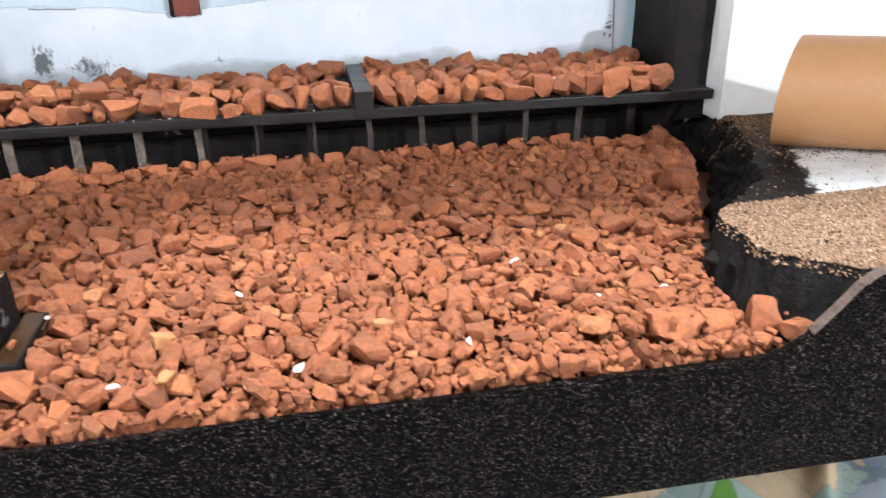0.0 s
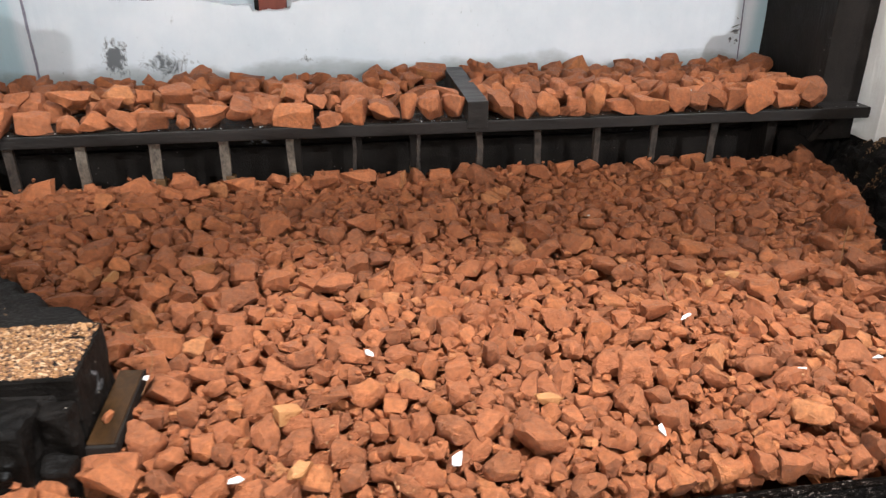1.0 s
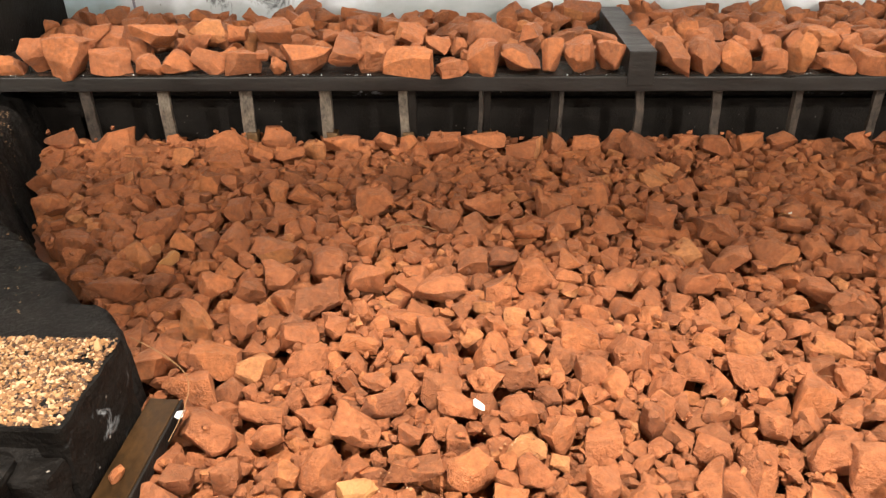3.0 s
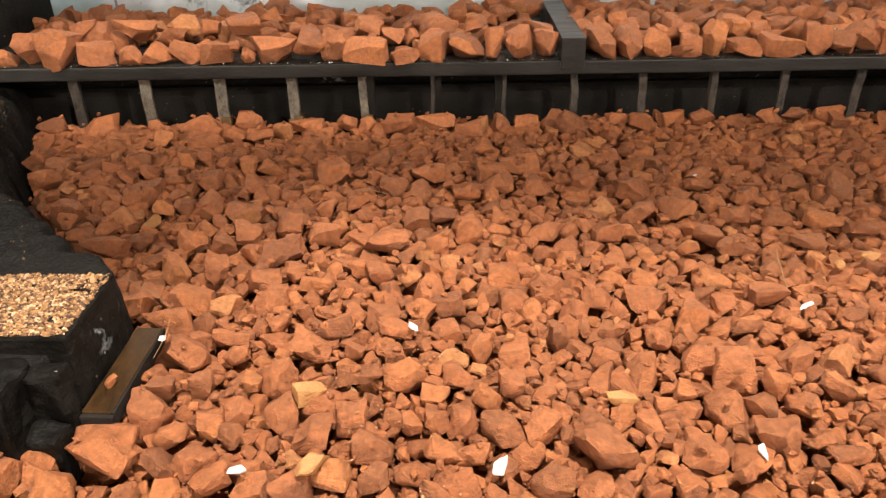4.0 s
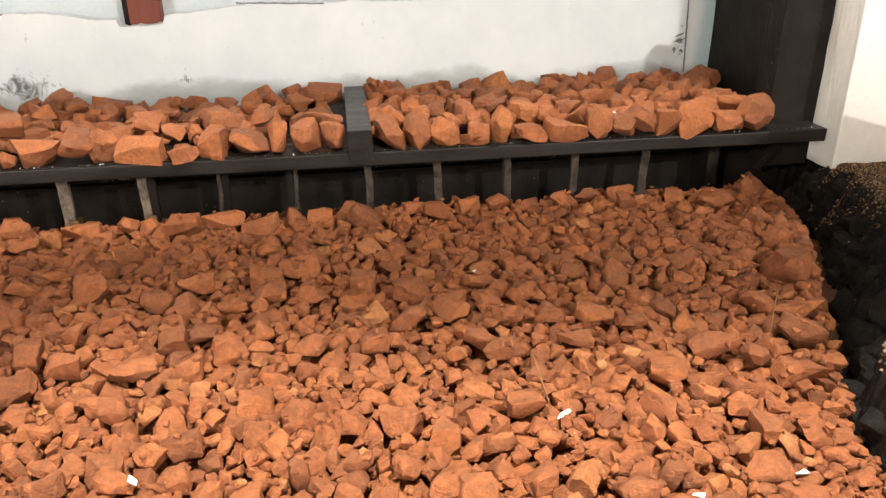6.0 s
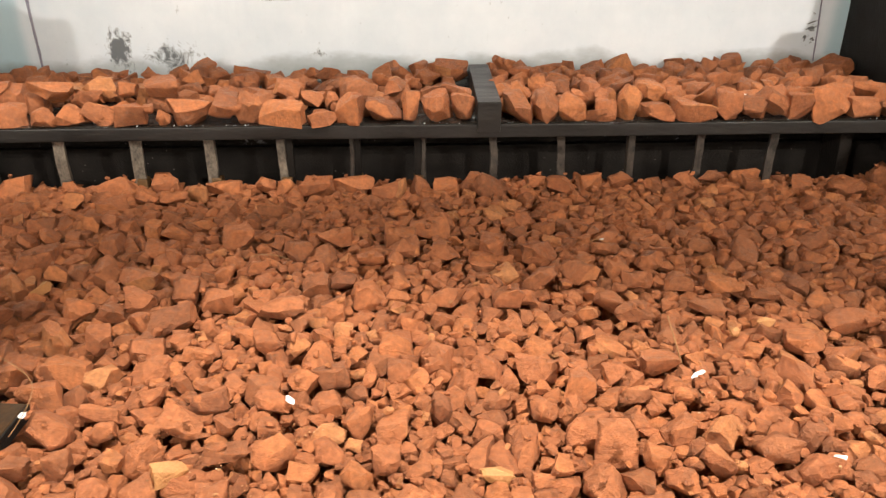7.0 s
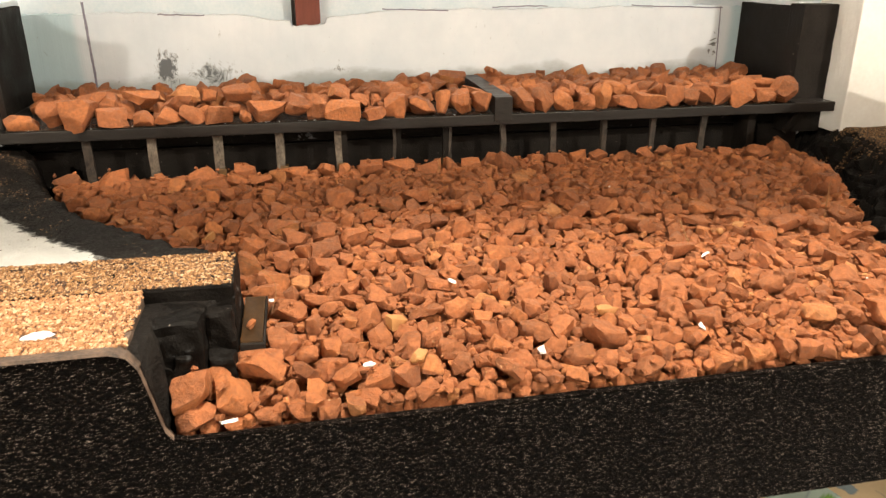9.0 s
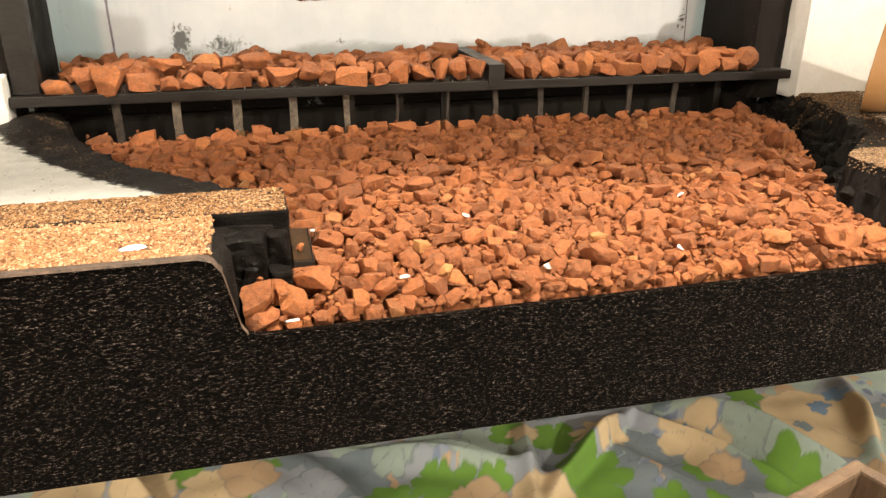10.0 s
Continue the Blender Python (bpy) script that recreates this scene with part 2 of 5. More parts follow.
KRAFT = plain("brown_kraft_card", (0.39, 0.195, 0.08), (0.47, 0.25, 0.108), 6, (0.4, 0.55), 0.15, 0.0004, 160, (0.6, 1, 1))
INK = plain("faded_marker_ink", (0.13, 0.13, 0.19), (0.34, 0.34, 0.42), 300, (0.5, 0.7), 0.1, 0.0003, 900)
TWIG = plain("dry_straw", (0.18, 0.08, 0.03), (0.34, 0.18, 0.07), 300, (0.5, 0.8), 0.2, 0.0003, 900)
FLAKE = plain("white_plaster_chip", (0.72, 0.72, 0.72), (0.85, 0.85, 0.84), 300, (0.3, 0.6), 0.3, 0.0006, 900)
YELLOW = plain("pale_yellow_brick", (0.37, 0.15, 0.055), (0.50, 0.25, 0.09), 160, (0.5, 0.8), 0.6, 0.002, 900)
TIMBER = plain("rough_sawn_timber", (0.045, 0.025, 0.014), (0.17, 0.105, 0.062), 60, (0.6, 0.85), 0.6, 0.002, 260, (1, 1, 0.12))
ROOM = plain("plain_room_paint", (0.55, 0.53, 0.50), (0.62, 0.60, 0.56), 3, (0.7, 0.9), 0.1, 0.001, 60)
BOARD = plain("plain_floor_board", (0.16, 0.11, 0.07), (0.28, 0.20, 0.13), 6, (0.4, 0.6), 0.1, 0.001, 80, (0.2, 1, 1))
CORK = granule("brown_bark_granules", [(0.26, 0.1256, 0.047), (0.13, 0.0577, 0.022), (0.40, 0.2185, 0.095), (0.05, 0.0233, 0.012), (0.32, 0.1581, 0.058), (0.20, 0.0911, 0.036), (0.52, 0.3348, 0.19)])
SANDCORK = granule("dusty_brown_sand_granules", [(0.22, 0.125, 0.062), (0.28, 0.17, 0.092), (0.17, 0.093, 0.044), (0.36, 0.24, 0.15), (0.12, 0.064, 0.030), (0.24, 0.14, 0.072)])
DARKCORK = granule("dark_bark_granules", [(0.15, 0.078, 0.030), (0.08, 0.038, 0.015), (0.22, 0.125, 0.052), (0.03, 0.016, 0.008), (0.18, 0.092, 0.034), (0.32, 0.20, 0.10)])
PALECORK = granule("pale_sand_granules", [(0.40, 0.195, 0.088), (0.50, 0.26, 0.13), (0.32, 0.145, 0.060), (0.58, 0.37, 0.22), (0.42, 0.205, 0.09), (0.19, 0.08, 0.033)])
CLOTH = floral_cloth()


# ---- mesh helpers ----
def link_mesh(name, mesh, material, parent=None, label=""):
    mesh.materials.clear()
    mesh.materials.append(material)
    ob = new(name, mesh)
    ob.parent = parent
    return tagged(ob, label)


def part(name, bm, material, parent=None, label=""):
    mesh = bpy.data.meshes.new(name)
    bmesh.ops.recalc_face_normals(bm, faces=bm.faces)
    bm.to_mesh(mesh)
    bm.free()
    return link_mesh(name, mesh, material, parent, label)


def thing(name, at, label, category, group="", kind=""):
    ob = new(name)
    ob.location = at
    ob.empty_display_size = 0.02
    tagged(ob, label, category, group, kind)
    bpy.context.view_layer.update()
    return ob


def under(child, parent):
    """Puts a child, built in the place's own metres, under a parent without moving it."""
    child.parent = parent
    child.matrix_parent_inverse = Matrix.Translation(-parent.location)
    return child


def slab(x0, x1, y0, y1, z0, z1, bevel=0.0008, cuts=0, rough=0.0, seed=0.0):
    """A block with worn edges; with cuts, its faces are uneven by rough."""
    bm = bmesh.new()
    bmesh.ops.create_cube(bm, size=1.0)
    for v in bm.verts:
        v.co = Vector(((x0 + x1) / 2 + v.co.x * (x1 - x0), (y0 + y1) / 2 + v.co.y * (y1 - y0), (z0 + z1) / 2 + v.co.z * (z1 - z0)))
    if bevel:
        bmesh.ops.bevel(bm, geom=bm.edges[:], offset=bevel, segments=2, profile=0.6, affect="EDGES")
    if cuts:
        bmesh.ops.subdivide_edges(bm, edges=bm.edges[:], cuts=cuts, use_grid_fill=True)
        for v in bm.verts:
            n = noise.noise_vector(v.co * 60 + Vector((seed, seed, 0))) + 0.5 * noise.noise_vector(v.co * 150 + Vector((0, seed, 0)))
            v.co += n * rough
    return bm


def inside(poly, x, y):
    hit = False
    for (ax, ay), (bx, by) in zip(poly, poly[1:] + poly[:1]):
        if (ay > y) != (by > y) and x < (bx - ax) * (y - ay) / (by - ay) + ax:
            hit = not hit
    return hit


def line_distance(line, x, y):
    best = 9.0
    for (ax, ay), (bx, by) in zip(line, line[1:]):
        dx, dy = bx - ax, by - ay
        k = max(0.0, min(1.0, ((x - ax) * dx + (y - ay) * dy) / (dx * dx + dy * dy)))
        best = min(best, math.hypot(x - ax - k * dx, y - ay - k * dy))
    return best


def sheet(name, x0, x1, y0, y1, step, height, material, skirt, paint=None, parent=None):
    """A ground of small squares: height(x, y) gives z, and the rim drops to skirt."""
    nx, ny = int((x1 - x0) / step) + 1, int((y1 - y0) / step) + 1
    verts, marks = [], []
    for j in range(ny):
        for i in range(nx):
            x, y = x0 + i * step, y0 + j * step
            verts.append((x, y, height(x, y)))
            marks.append(paint(x, y) if paint else 0.0)
    faces = [(j * nx + i, j * nx + i + 1, (j + 1) * nx + i + 1, (j + 1) * nx + i) for j in range(ny - 1) for i in range(nx - 1)]
    rim = [i for i in range(nx)] + [j * nx + nx - 1 for j in range(1, ny)] + [(ny - 1) * nx + i for i in range(nx - 2, -1, -1)] + [j * nx for j in range(ny - 2, 0, -1)]
    first = len(verts)
    for k in rim:
        verts.append((verts[k][0], verts[k][1], skirt))
        marks.append(marks[k])
    n = len(rim)
    faces += [(rim[(k + 1) % n], rim[k], first + k, first + (k + 1) % n) for k in range(n)]
    mesh = bpy.data.meshes.new(name)
    mesh.from_pydata(verts, [], faces)
    if paint:
        mesh.attributes.new("paint", "FLOAT", "POINT").data.foreach_set("value", marks)
    mesh.shade_smooth()
    return link_mesh(name, mesh, material, parent)


# ---- room ----
def room():
    tagged(part("floor", slab(-2.6, 2.6, -3.0, 2.2, -1.0, -0.95, 0), BOARD), "brown wooden room floor", "floor", kind="structure")
    tagged(part("ceiling", slab(-2.6, 2.6, -3.0, 2.2, 1.6, 1.65, 0), ROOM), "plain painted room ceiling", "ceiling", kind="structure")
    tagged(part("wall_north", slab(-2.6, 2.6, 2.2, 2.25, -0.95, 1.6, 0), ROOM), "plain painted room wall", "wall", kind="structure")
    tagged(part("wall_south", slab(-2.6, 2.6, -3.05, -3.0, -0.95, 1.6, 0), ROOM), "plain painted room wall", "wall", kind="structure")
    tagged(part("wall_west", slab(-2.65, -2.6, -3.0, 2.2, -0.95, 1.6, 0), ROOM), "plain painted room wall", "wall", kind="structure")
    tagged(part("wall_east", slab(2.6, 2.65, -3.0, 2.2, -0.95, 1.6, 0), ROOM), "plain painted room wall", "wall", kind="structure")


room()

# ---- shore of the basin ----
SHORE_W = [(-0.420, 0.86), (-0.402, 0.80), (-0.378, 0.735), (-0.357, 0.690), (-0.336, 0.650), (-0.300, 0.604), (-0.268, 0.572), (-0.241, 0.543), (-0.208, 0.504), (-0.203, 0.43), (-0.232, 0.40), (-0.242, 0.366)]
SHORE_E = [(0.425, 0.86), (0.412, 0.80), (0.395, 0.73), (0.366, 0.655), (0.335, 0.585), (0.300, 0.515), (0.284, 0.480), (0.281, 0.432), (0.290, 0.408), (0.312, 0.392), (0.332, 0.372)]
BASIN = [(-0.408, 0.802)] + SHORE_W[1:] + [(-0.236, 0.3750), (0.290, 0.3840)] + SHORE_E[::-1][:-1] + [(0.425, 0.802)]
LAND_W = SHORE_W + [(-0.75, 0.34), (-0.75, 0.86)]
LAND_E = SHORE_E + [(0.95, 0.36), (0.95, 0.86)]


def lumps(x, y, size):
    return noise.noise(Vector((x * size, y * size, 3.7))) + 0.5 * noise.noise(Vector((x * size * 2.3, y * size * 2.3, 9.1)))


def west_height(x, y):
    d = line_distance(SHORE_W, x, y) * (1 if inside(LAND_W, x, y) else -1)
    d += 0.006 * lumps(x, y, 55)
    width = 0.022 if y > 0.52 else 0.008
    k = max(0.0, min(1.0, (d + 0.004) / width))
    top = 0.029 + 0.0015 * lumps(x, y, 30)
    hump = math.exp(-((x + 0.440) ** 2 / 0.0010 + (y - 0.775) ** 2 / 0.0030))
    top += 0.011 * hump
    return -0.06 + (top + 0.06) * (k * k * (3 - 2 * k)) + (0.003 * lumps(x, y, 130) if 0 < k < 1 else 0.0)


def west_paint(x, y):
    d = line_distance(SHORE_W, x, y) if inside(LAND_W, x, y) else -0.02
    reach = 0.060 + 0.020 * max(0.0, min(1.0, (y - 0.60) / 0.15))
    k = 0.5 + (reach - d) / 0.035
    if y < 0.50:
        k = max(k, 0.5 + (0.02 - d) / 0.02)
    return max(0.0, min(1.0, k))


def facets(x, y, size):
    """Rock broken into flat-topped pieces: -1 to 1, the same over a piece but for a slight tilt."""
    p = Vector((x * size, y * size, 2.3)) + 0.35 * noise.noise_vector(Vector((x * size * 1.7, y * size * 1.7, 5.0)))
    near = noise.voronoi(p)[1][0]
    return noise.cell(near * 7.31) * 2 - 1 + 1.2 * (p.x - near.x) * noise.cell(near * 3.7) - 0.8 * (p.y - near.y)


def east_height(x, y):
    d = line_distance(SHORE_E, x, y) * (1 if inside(LAND_E, x, y) else -1)
    d += 0.007 * lumps(x + 3, y, 42)
    back = max(0.0, min(1.0, (y - 0.50) / 0.06))
    width = 0.017 + 0.036 * back
    k = max(0.0, min(1.0, (d + 0.006) / width))
    top = 0.030 + 0.0015 * lumps(x, y, 30)
    slope = 4 * k * (1 - k)
    rock = 0.010 * facets(x, y, 34) + 0.004 * facets(x + 1, y, 80) + 0.0015 * lumps(x, y, 190)
    return -0.06 + (top + 0.06) * (k ** 0.75) + rock * min(1.0, slope * 1.6)


def east_paint(x, y):
    d = line_distance(SHORE_E, x, y) if inside(LAND_E, x, y) else -0.02
    reach = 0.085 if y > 0.512 else 0.6
    if y > 0.68:
        reach = 0.12
    return max(0.0, min(1.0, 0.5 + (reach - d) / 0.05))


tagged(sheet("ground_1", -0.70, -0.18, 0.372, 0.856, 0.003, west_height, GROUND, -0.10, west_paint), "white plaster ground brushed black along the stony shore", "ground", kind="structure")
tagged(sheet("ground_2", 0.26, 0.80, 0.382, 0.856, 0.0024, east_height, GROUND, -0.10, east_paint), "black-painted rocky plaster slope with a white patch", "ground", kind="structure")


# ---- fascia along the front ----
def fascia():
    top = [(-0.70, 0.0335), (-0.255, 0.0335), (-0.2475, 0.031), (-0.2425, 0.024), (-0.2345, -0.013), (-0.2310, -0.0185), (-0.224, -0.0205), (0.268, -0.0205), (0.285, -0.0165),
           (0.302, -0.006), (0.319, 0.011), (0.331, 0.025), (0.342, 0.032), (0.356, 0.0345), (0.95, 0.0345)]

    def edge_y(x):
        return 0.3625 + 0.0165 * (x + 0.23)

    base = thing("fascia_board", (0.0, 0.366, -0.11), "gritty black-painted fascia board with a long cut-out in its upper edge", "fascia board")
    bm = bmesh.new()
    pts = top + [(0.95, -0.121), (-0.70, -0.108)]
    front = [bm.verts.new((x, edge_y(x), z)) for x, z in pts]
    bm.faces.new(front)
    out = bmesh.ops.extrude_face_region(bm, geom=bm.faces[:])
    for v in out["geom"]:
        if isinstance(v, bmesh.types.BMVert):
            v.co.y += 0.006
    bmesh.ops.bevel(bm, geom=bm.edges[:], offset=0.0007, segments=1, affect="EDGES")
    under(part("board", bm, FASCIA), base)
    for line, deep in ((top[:4], 0.0068), (top[3:6], 0.0030), (top[9:14], 0.0068)):
        bm = bmesh.new()
        rings = []
        for k, (x, z) in enumerate(line):
            y = edge_y(x)
            w = 0.0004 * math.sin(k * 7.3)
            rings.append([bm.verts.new(c) for c in ((x, y - 0.0004, z - 0.0008 + w), (x, y + 0.0004, z + 0.0007 + w), (x, y + deep, z + 0.0007), (x, y + deep, z - 0.0010))])
        for a, b in zip(rings, rings[1:]):
            for k in range(4):
                bm.faces.new((a[k], a[(k + 1) % 4], b[(k + 1) % 4], b[k]))
        bm.faces.new(rings[0])
        bm.faces.new(rings[-1][::-1])
        under(part("rim", bm, RIM, None, "scuffed brown upper edge"), base)


fascia()


# ---- back recess: wall sheet, jambs, foam blocks ----
def back_recess():
    z0 = 0.055
    # lower sheet with a rough, hand-cut top edge
    bm = bmesh.new()
    n = 420
    front, back = [], []
    for i in range(n + 1):
        x = -0.47 + 0.92 * i / n
        cut = 0.153 - 0.010 * math.exp(-((x + 0.15) / 0.07) ** 2) + 0.0026 * lumps(x, 0.0, 26) + 0.0010 * noise.noise(Vector((x * 210, 0, 0))) + 0.0005 * noise.noise(Vector((x * 600, 4, 0)))
        if -0.157 < x < -0.117:
            cut -= 0.006
        front.append((bm.verts.new((x, 0.955, z0)), bm.verts.new((x, 0.955 + 0.0006 * lumps(x, 1, 70), cut))))
        back.append((bm.verts.new((x, 0.972, z0)), bm.verts.new((x, 0.972, cut + 0.001 * lumps(x, 2, 90)))))
    for i in range(n):
        bm.faces.new((front[i][0], front[i + 1][0], front[i + 1][1], front[i][1]))
        bm.faces.new((front[i][1], front[i + 1][1], back[i + 1][1], back[i][1]))
        bm.faces.new((back[i + 1][0], back[i][0], back[i][1], back[i + 1][1]))
        bm.faces.new((front[i + 1][0], front[i][0], back[i][0], back[i + 1][0]))
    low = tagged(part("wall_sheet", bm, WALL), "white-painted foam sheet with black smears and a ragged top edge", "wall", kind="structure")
    tagged(part("backdrop", slab(-1.2, 1.2, 0.992, 1.02, -0.2, 0.8, 0.001), BLUEFOAM), "pale blue and white painted backdrop board", "backdrop", kind="structure")
    # marker lines drawn on the sheet
    def pen(points, w, name="pen_line"):
        b = bmesh.new()
        left, right = [], []
        for k, (x, z) in enumerate(points):
            p0, p1 = points[max(0, k - 1)], points[min(len(points) - 1, k + 1)]
            d = Vector((p1[0] - p0[0], p1[1] - p0[1])).normalized()
            ww = w * (0.7 + 0.5 * abs(noise.noise(Vector((x * 90, z * 90, 5)))))
            left.append(b.verts.new((x - d.y * ww, 0.9541, z + d.x * ww)))
            right.append(b.verts.new((x + d.y * ww, 0.9541, z - d.x * ww)))
        for k in range(len(points) - 1):
            b.faces.new((left[k], left[k + 1], right[k + 1], right[k]))
        under(part(name, b, INK), low)

    def wavy(x0, z0_, x1, z1, n_=14, amp=0.0012):
        return [(x0 + (x1 - x0) * k / n_ + amp * noise.noise(Vector((k * 0.6, x0 * 9, 1))), z0_ + (z1 - z0_) * k / n_ + amp * noise.noise(Vector((k * 0.6, x1 * 9, 7)))) for k in range(n_ + 1)]

    pen(wavy(-0.383, 0.166, -0.381, 0.070, amp=0.0004), 0.0016)
    pen(wavy(0.389, 0.153, 0.392, 0.074, amp=0.0005), 0.0010)
    pen(wavy(-0.305, 0.1515, -0.255, 0.1500), 0.0009)
    pen(wavy(-0.05, 0.1545, 0.03, 0.1520), 0.0009)
    pen(wavy(0.085, 0.1555, 0.155, 0.1560), 0.0009)
    pen(wavy(0.265, 0.1555, 0.392, 0.1510), 0.0009)
    # red-brown batten standing in a notch behind the sheet
    tagged(part("batten", slab(-0.1515, -0.1225, 0.974, 0.990, 0.06, 0.50, 0.001), REDWOOD), "red-brown painted wooden batten behind the white sheet", "batten")
    # The dark gap beside the batten is a solid black strip, shade as colour.
    tagged(part("batten_shadow_gap", slab(-0.1560, -0.1520, 0.974, 0.990, 0.06, 0.50, 0.0005), BLACK), "thin black strip put in for the shadow gap beside the red-brown batten", "strip")

    # side walls of the recess, painted black, and their front posts
    for name, x0, x1, z1, label in (("recess_wall", -0.485, -0.447, 0.163, "black-painted foam side wall of the recess"),
                                ("recess_wall", 0.418, 0.4465, 0.158, "black-painted foam side wall of the recess")):
        side = thing(name, ((x0 + x1) / 2, 0.87, 0.055), label, "side wall", kind="structure")
        under(part("panel", slab(x0, x1, 0.836, 0.954, 0.045, z1, 0.001, 6, 0.0006, x0), BLACK), side)
        under(part("cap", slab(x0, x1 + 0.03 * (x0 > 0), 0.837, 0.953, z1 + 0.0005, z1 + 0.006, 0.0015, 5, 0.0012, x0), BLUEFOAM, None, "pale blue ragged foam cap"), side)
    tagged(part("post", slab(-0.456, -0.430, 0.787, 0.803, 0.0592, 0.185, 0.0008, 4, 0.0005, 1.0), DECK), "black-painted post at the end of the deck", "post")
    tagged(part("front_wall", slab(-0.72, -0.4565, 0.800, 0.835, 0.0, 0.185, 0.001, 5, 0.0008, 2.0), BLACK), "black-painted foam wall beside the recess", "wall", kind="structure")
    tagged(part("front_wall", slab(0.403, 0.4465, 0.803, 0.829, 0.02, 0.163, 0.001, 6, 0.0009, 4.0), BLACK), "black-painted foam wall beside the recess", "wall", kind="structure")
    tagged(part("foam_block", slab(0.4475, 1.1, 0.768, 0.838, 0.024, 0.5, 0.0012, 16, 0.0010, 6.0), FOAM), "thick white polystyrene block standing on the ground", "foam block", kind="structure")
    tagged(part("foam_block", slab(-0.80, -0.4595, 0.770, 0.7985, 0.024, 0.080, 0.0012, 10, 0.0010, 8.0), FOAM), "thick white polystyrene block standing on the ground", "foam block", kind="structure")


back_recess()


# ---- wharf deck on piles ----
def wharf():
    deck = thing("wharf_deck", (0.0, 0.87, 0.05), "black-painted wharf deck on a row of grey stilts", "deck")
    under(part("deck_board", slab(-0.458, 0.442, 0.776, 0.954, 0.0485, 0.0590, 0.0008, 5, 0.0004, 3.0), DECK), deck)
    under(part("divider", slab(0.0435, 0.0625, 0.7745, 0.935, 0.0525, 0.0775, 0.0008), DECK, None, "black square beam across the deck"), deck)
    under(part("glue", slab(-0.425, 0.395, 0.7768, 0.952, 0.0575, 0.0602, 0.0006, 30, 0.0016, 5.0), TAR, None, "glossy black glue"), deck)
    for z0, z1, y in ((-0.05, 0.026, 0.832), (0.0265, 0.0482, 0.836)):
        under(part("back_board", slab(-0.452, 0.44, y, y + 0.012, z0, z1, 0.001, 4, 0.0005, z1), BLACK if z1 < 0.04 else SCUFFED), deck)
    xs = (-0.361, -0.301, -0.238, -0.177, -0.118, -0.060, 0.000, 0.058, 0.115, 0.174, 0.231, 0.291)
    half = (0.0042, 0.0044, 0.0048, 0.0044, 0.0034, 0.0016, 0.0018, 0.0030, 0.0032, 0.0030, 0.0030, 0.0034)
    rng = random.Random(5)
    for k, (x, w) in enumerate(zip(xs, half)):
        bm = slab(-w, w, 0.0, 0.0045, -0.045, 0.0486, 0.0006, 9, 0.0011, k * 3.1)
        for v in bm.verts:
            v.co.x += 0.0007 * math.sin((v.co.z + 0.01) * 45 + k) * (k > 6)
        bm.transform(pose(x, 0.792, 0, 0, rng.uniform(-0.5, 0.5), rng.uniform(-10, 10)))
        pile = under(part("stilt", bm, PALEPILE if 0 < k < 5 else PILE, None, "pale frosted stilt" if 0 < k < 5 else ""), deck)
        if k in (4, 5, 6):
            side = -1 if k == 6 else 1
            bm = slab(-0.0030, 0.0030, 0.0, 0.005, -0.045, 0.0486, 0.0005, 4, 0.0004, k)
            bm.transform(pose(x + side * (w + 0.0031), 0.7935, 0))
            under(part("stilt", bm, BLACK, None, "black stilt"), deck)
        if k in (2, 3, 4, 5, 6):
            side = (0, 0, 0.002, 0.003, 0.003, 0.004, -0.004)[k]
            bm = slab(x + side - 0.0042, x + side + 0.0042, 0.7895, 0.800, -0.01, 0.0120, 0.0012, 5, 0.0010, k)
            part("stilt_foot", bm, RUST, pile, "brown stained foot")
    bm = slab(0.352, 0.362, 0.80, 0.83, -0.04, 0.0485, 0.0008)
    under(part("stilt", bm, BLACK, None, "black stilt"), deck)
    bm = slab(-0.0032, 0.0032, -0.002, 0.002, -0.013, 0.013, 0.0006)
    bm.transform(pose(0.4000, 0.790, 0.034, 0, 38, 0))
    under(part("brace", bm, BLACK, None, "black slanting brace"), deck)


wharf()


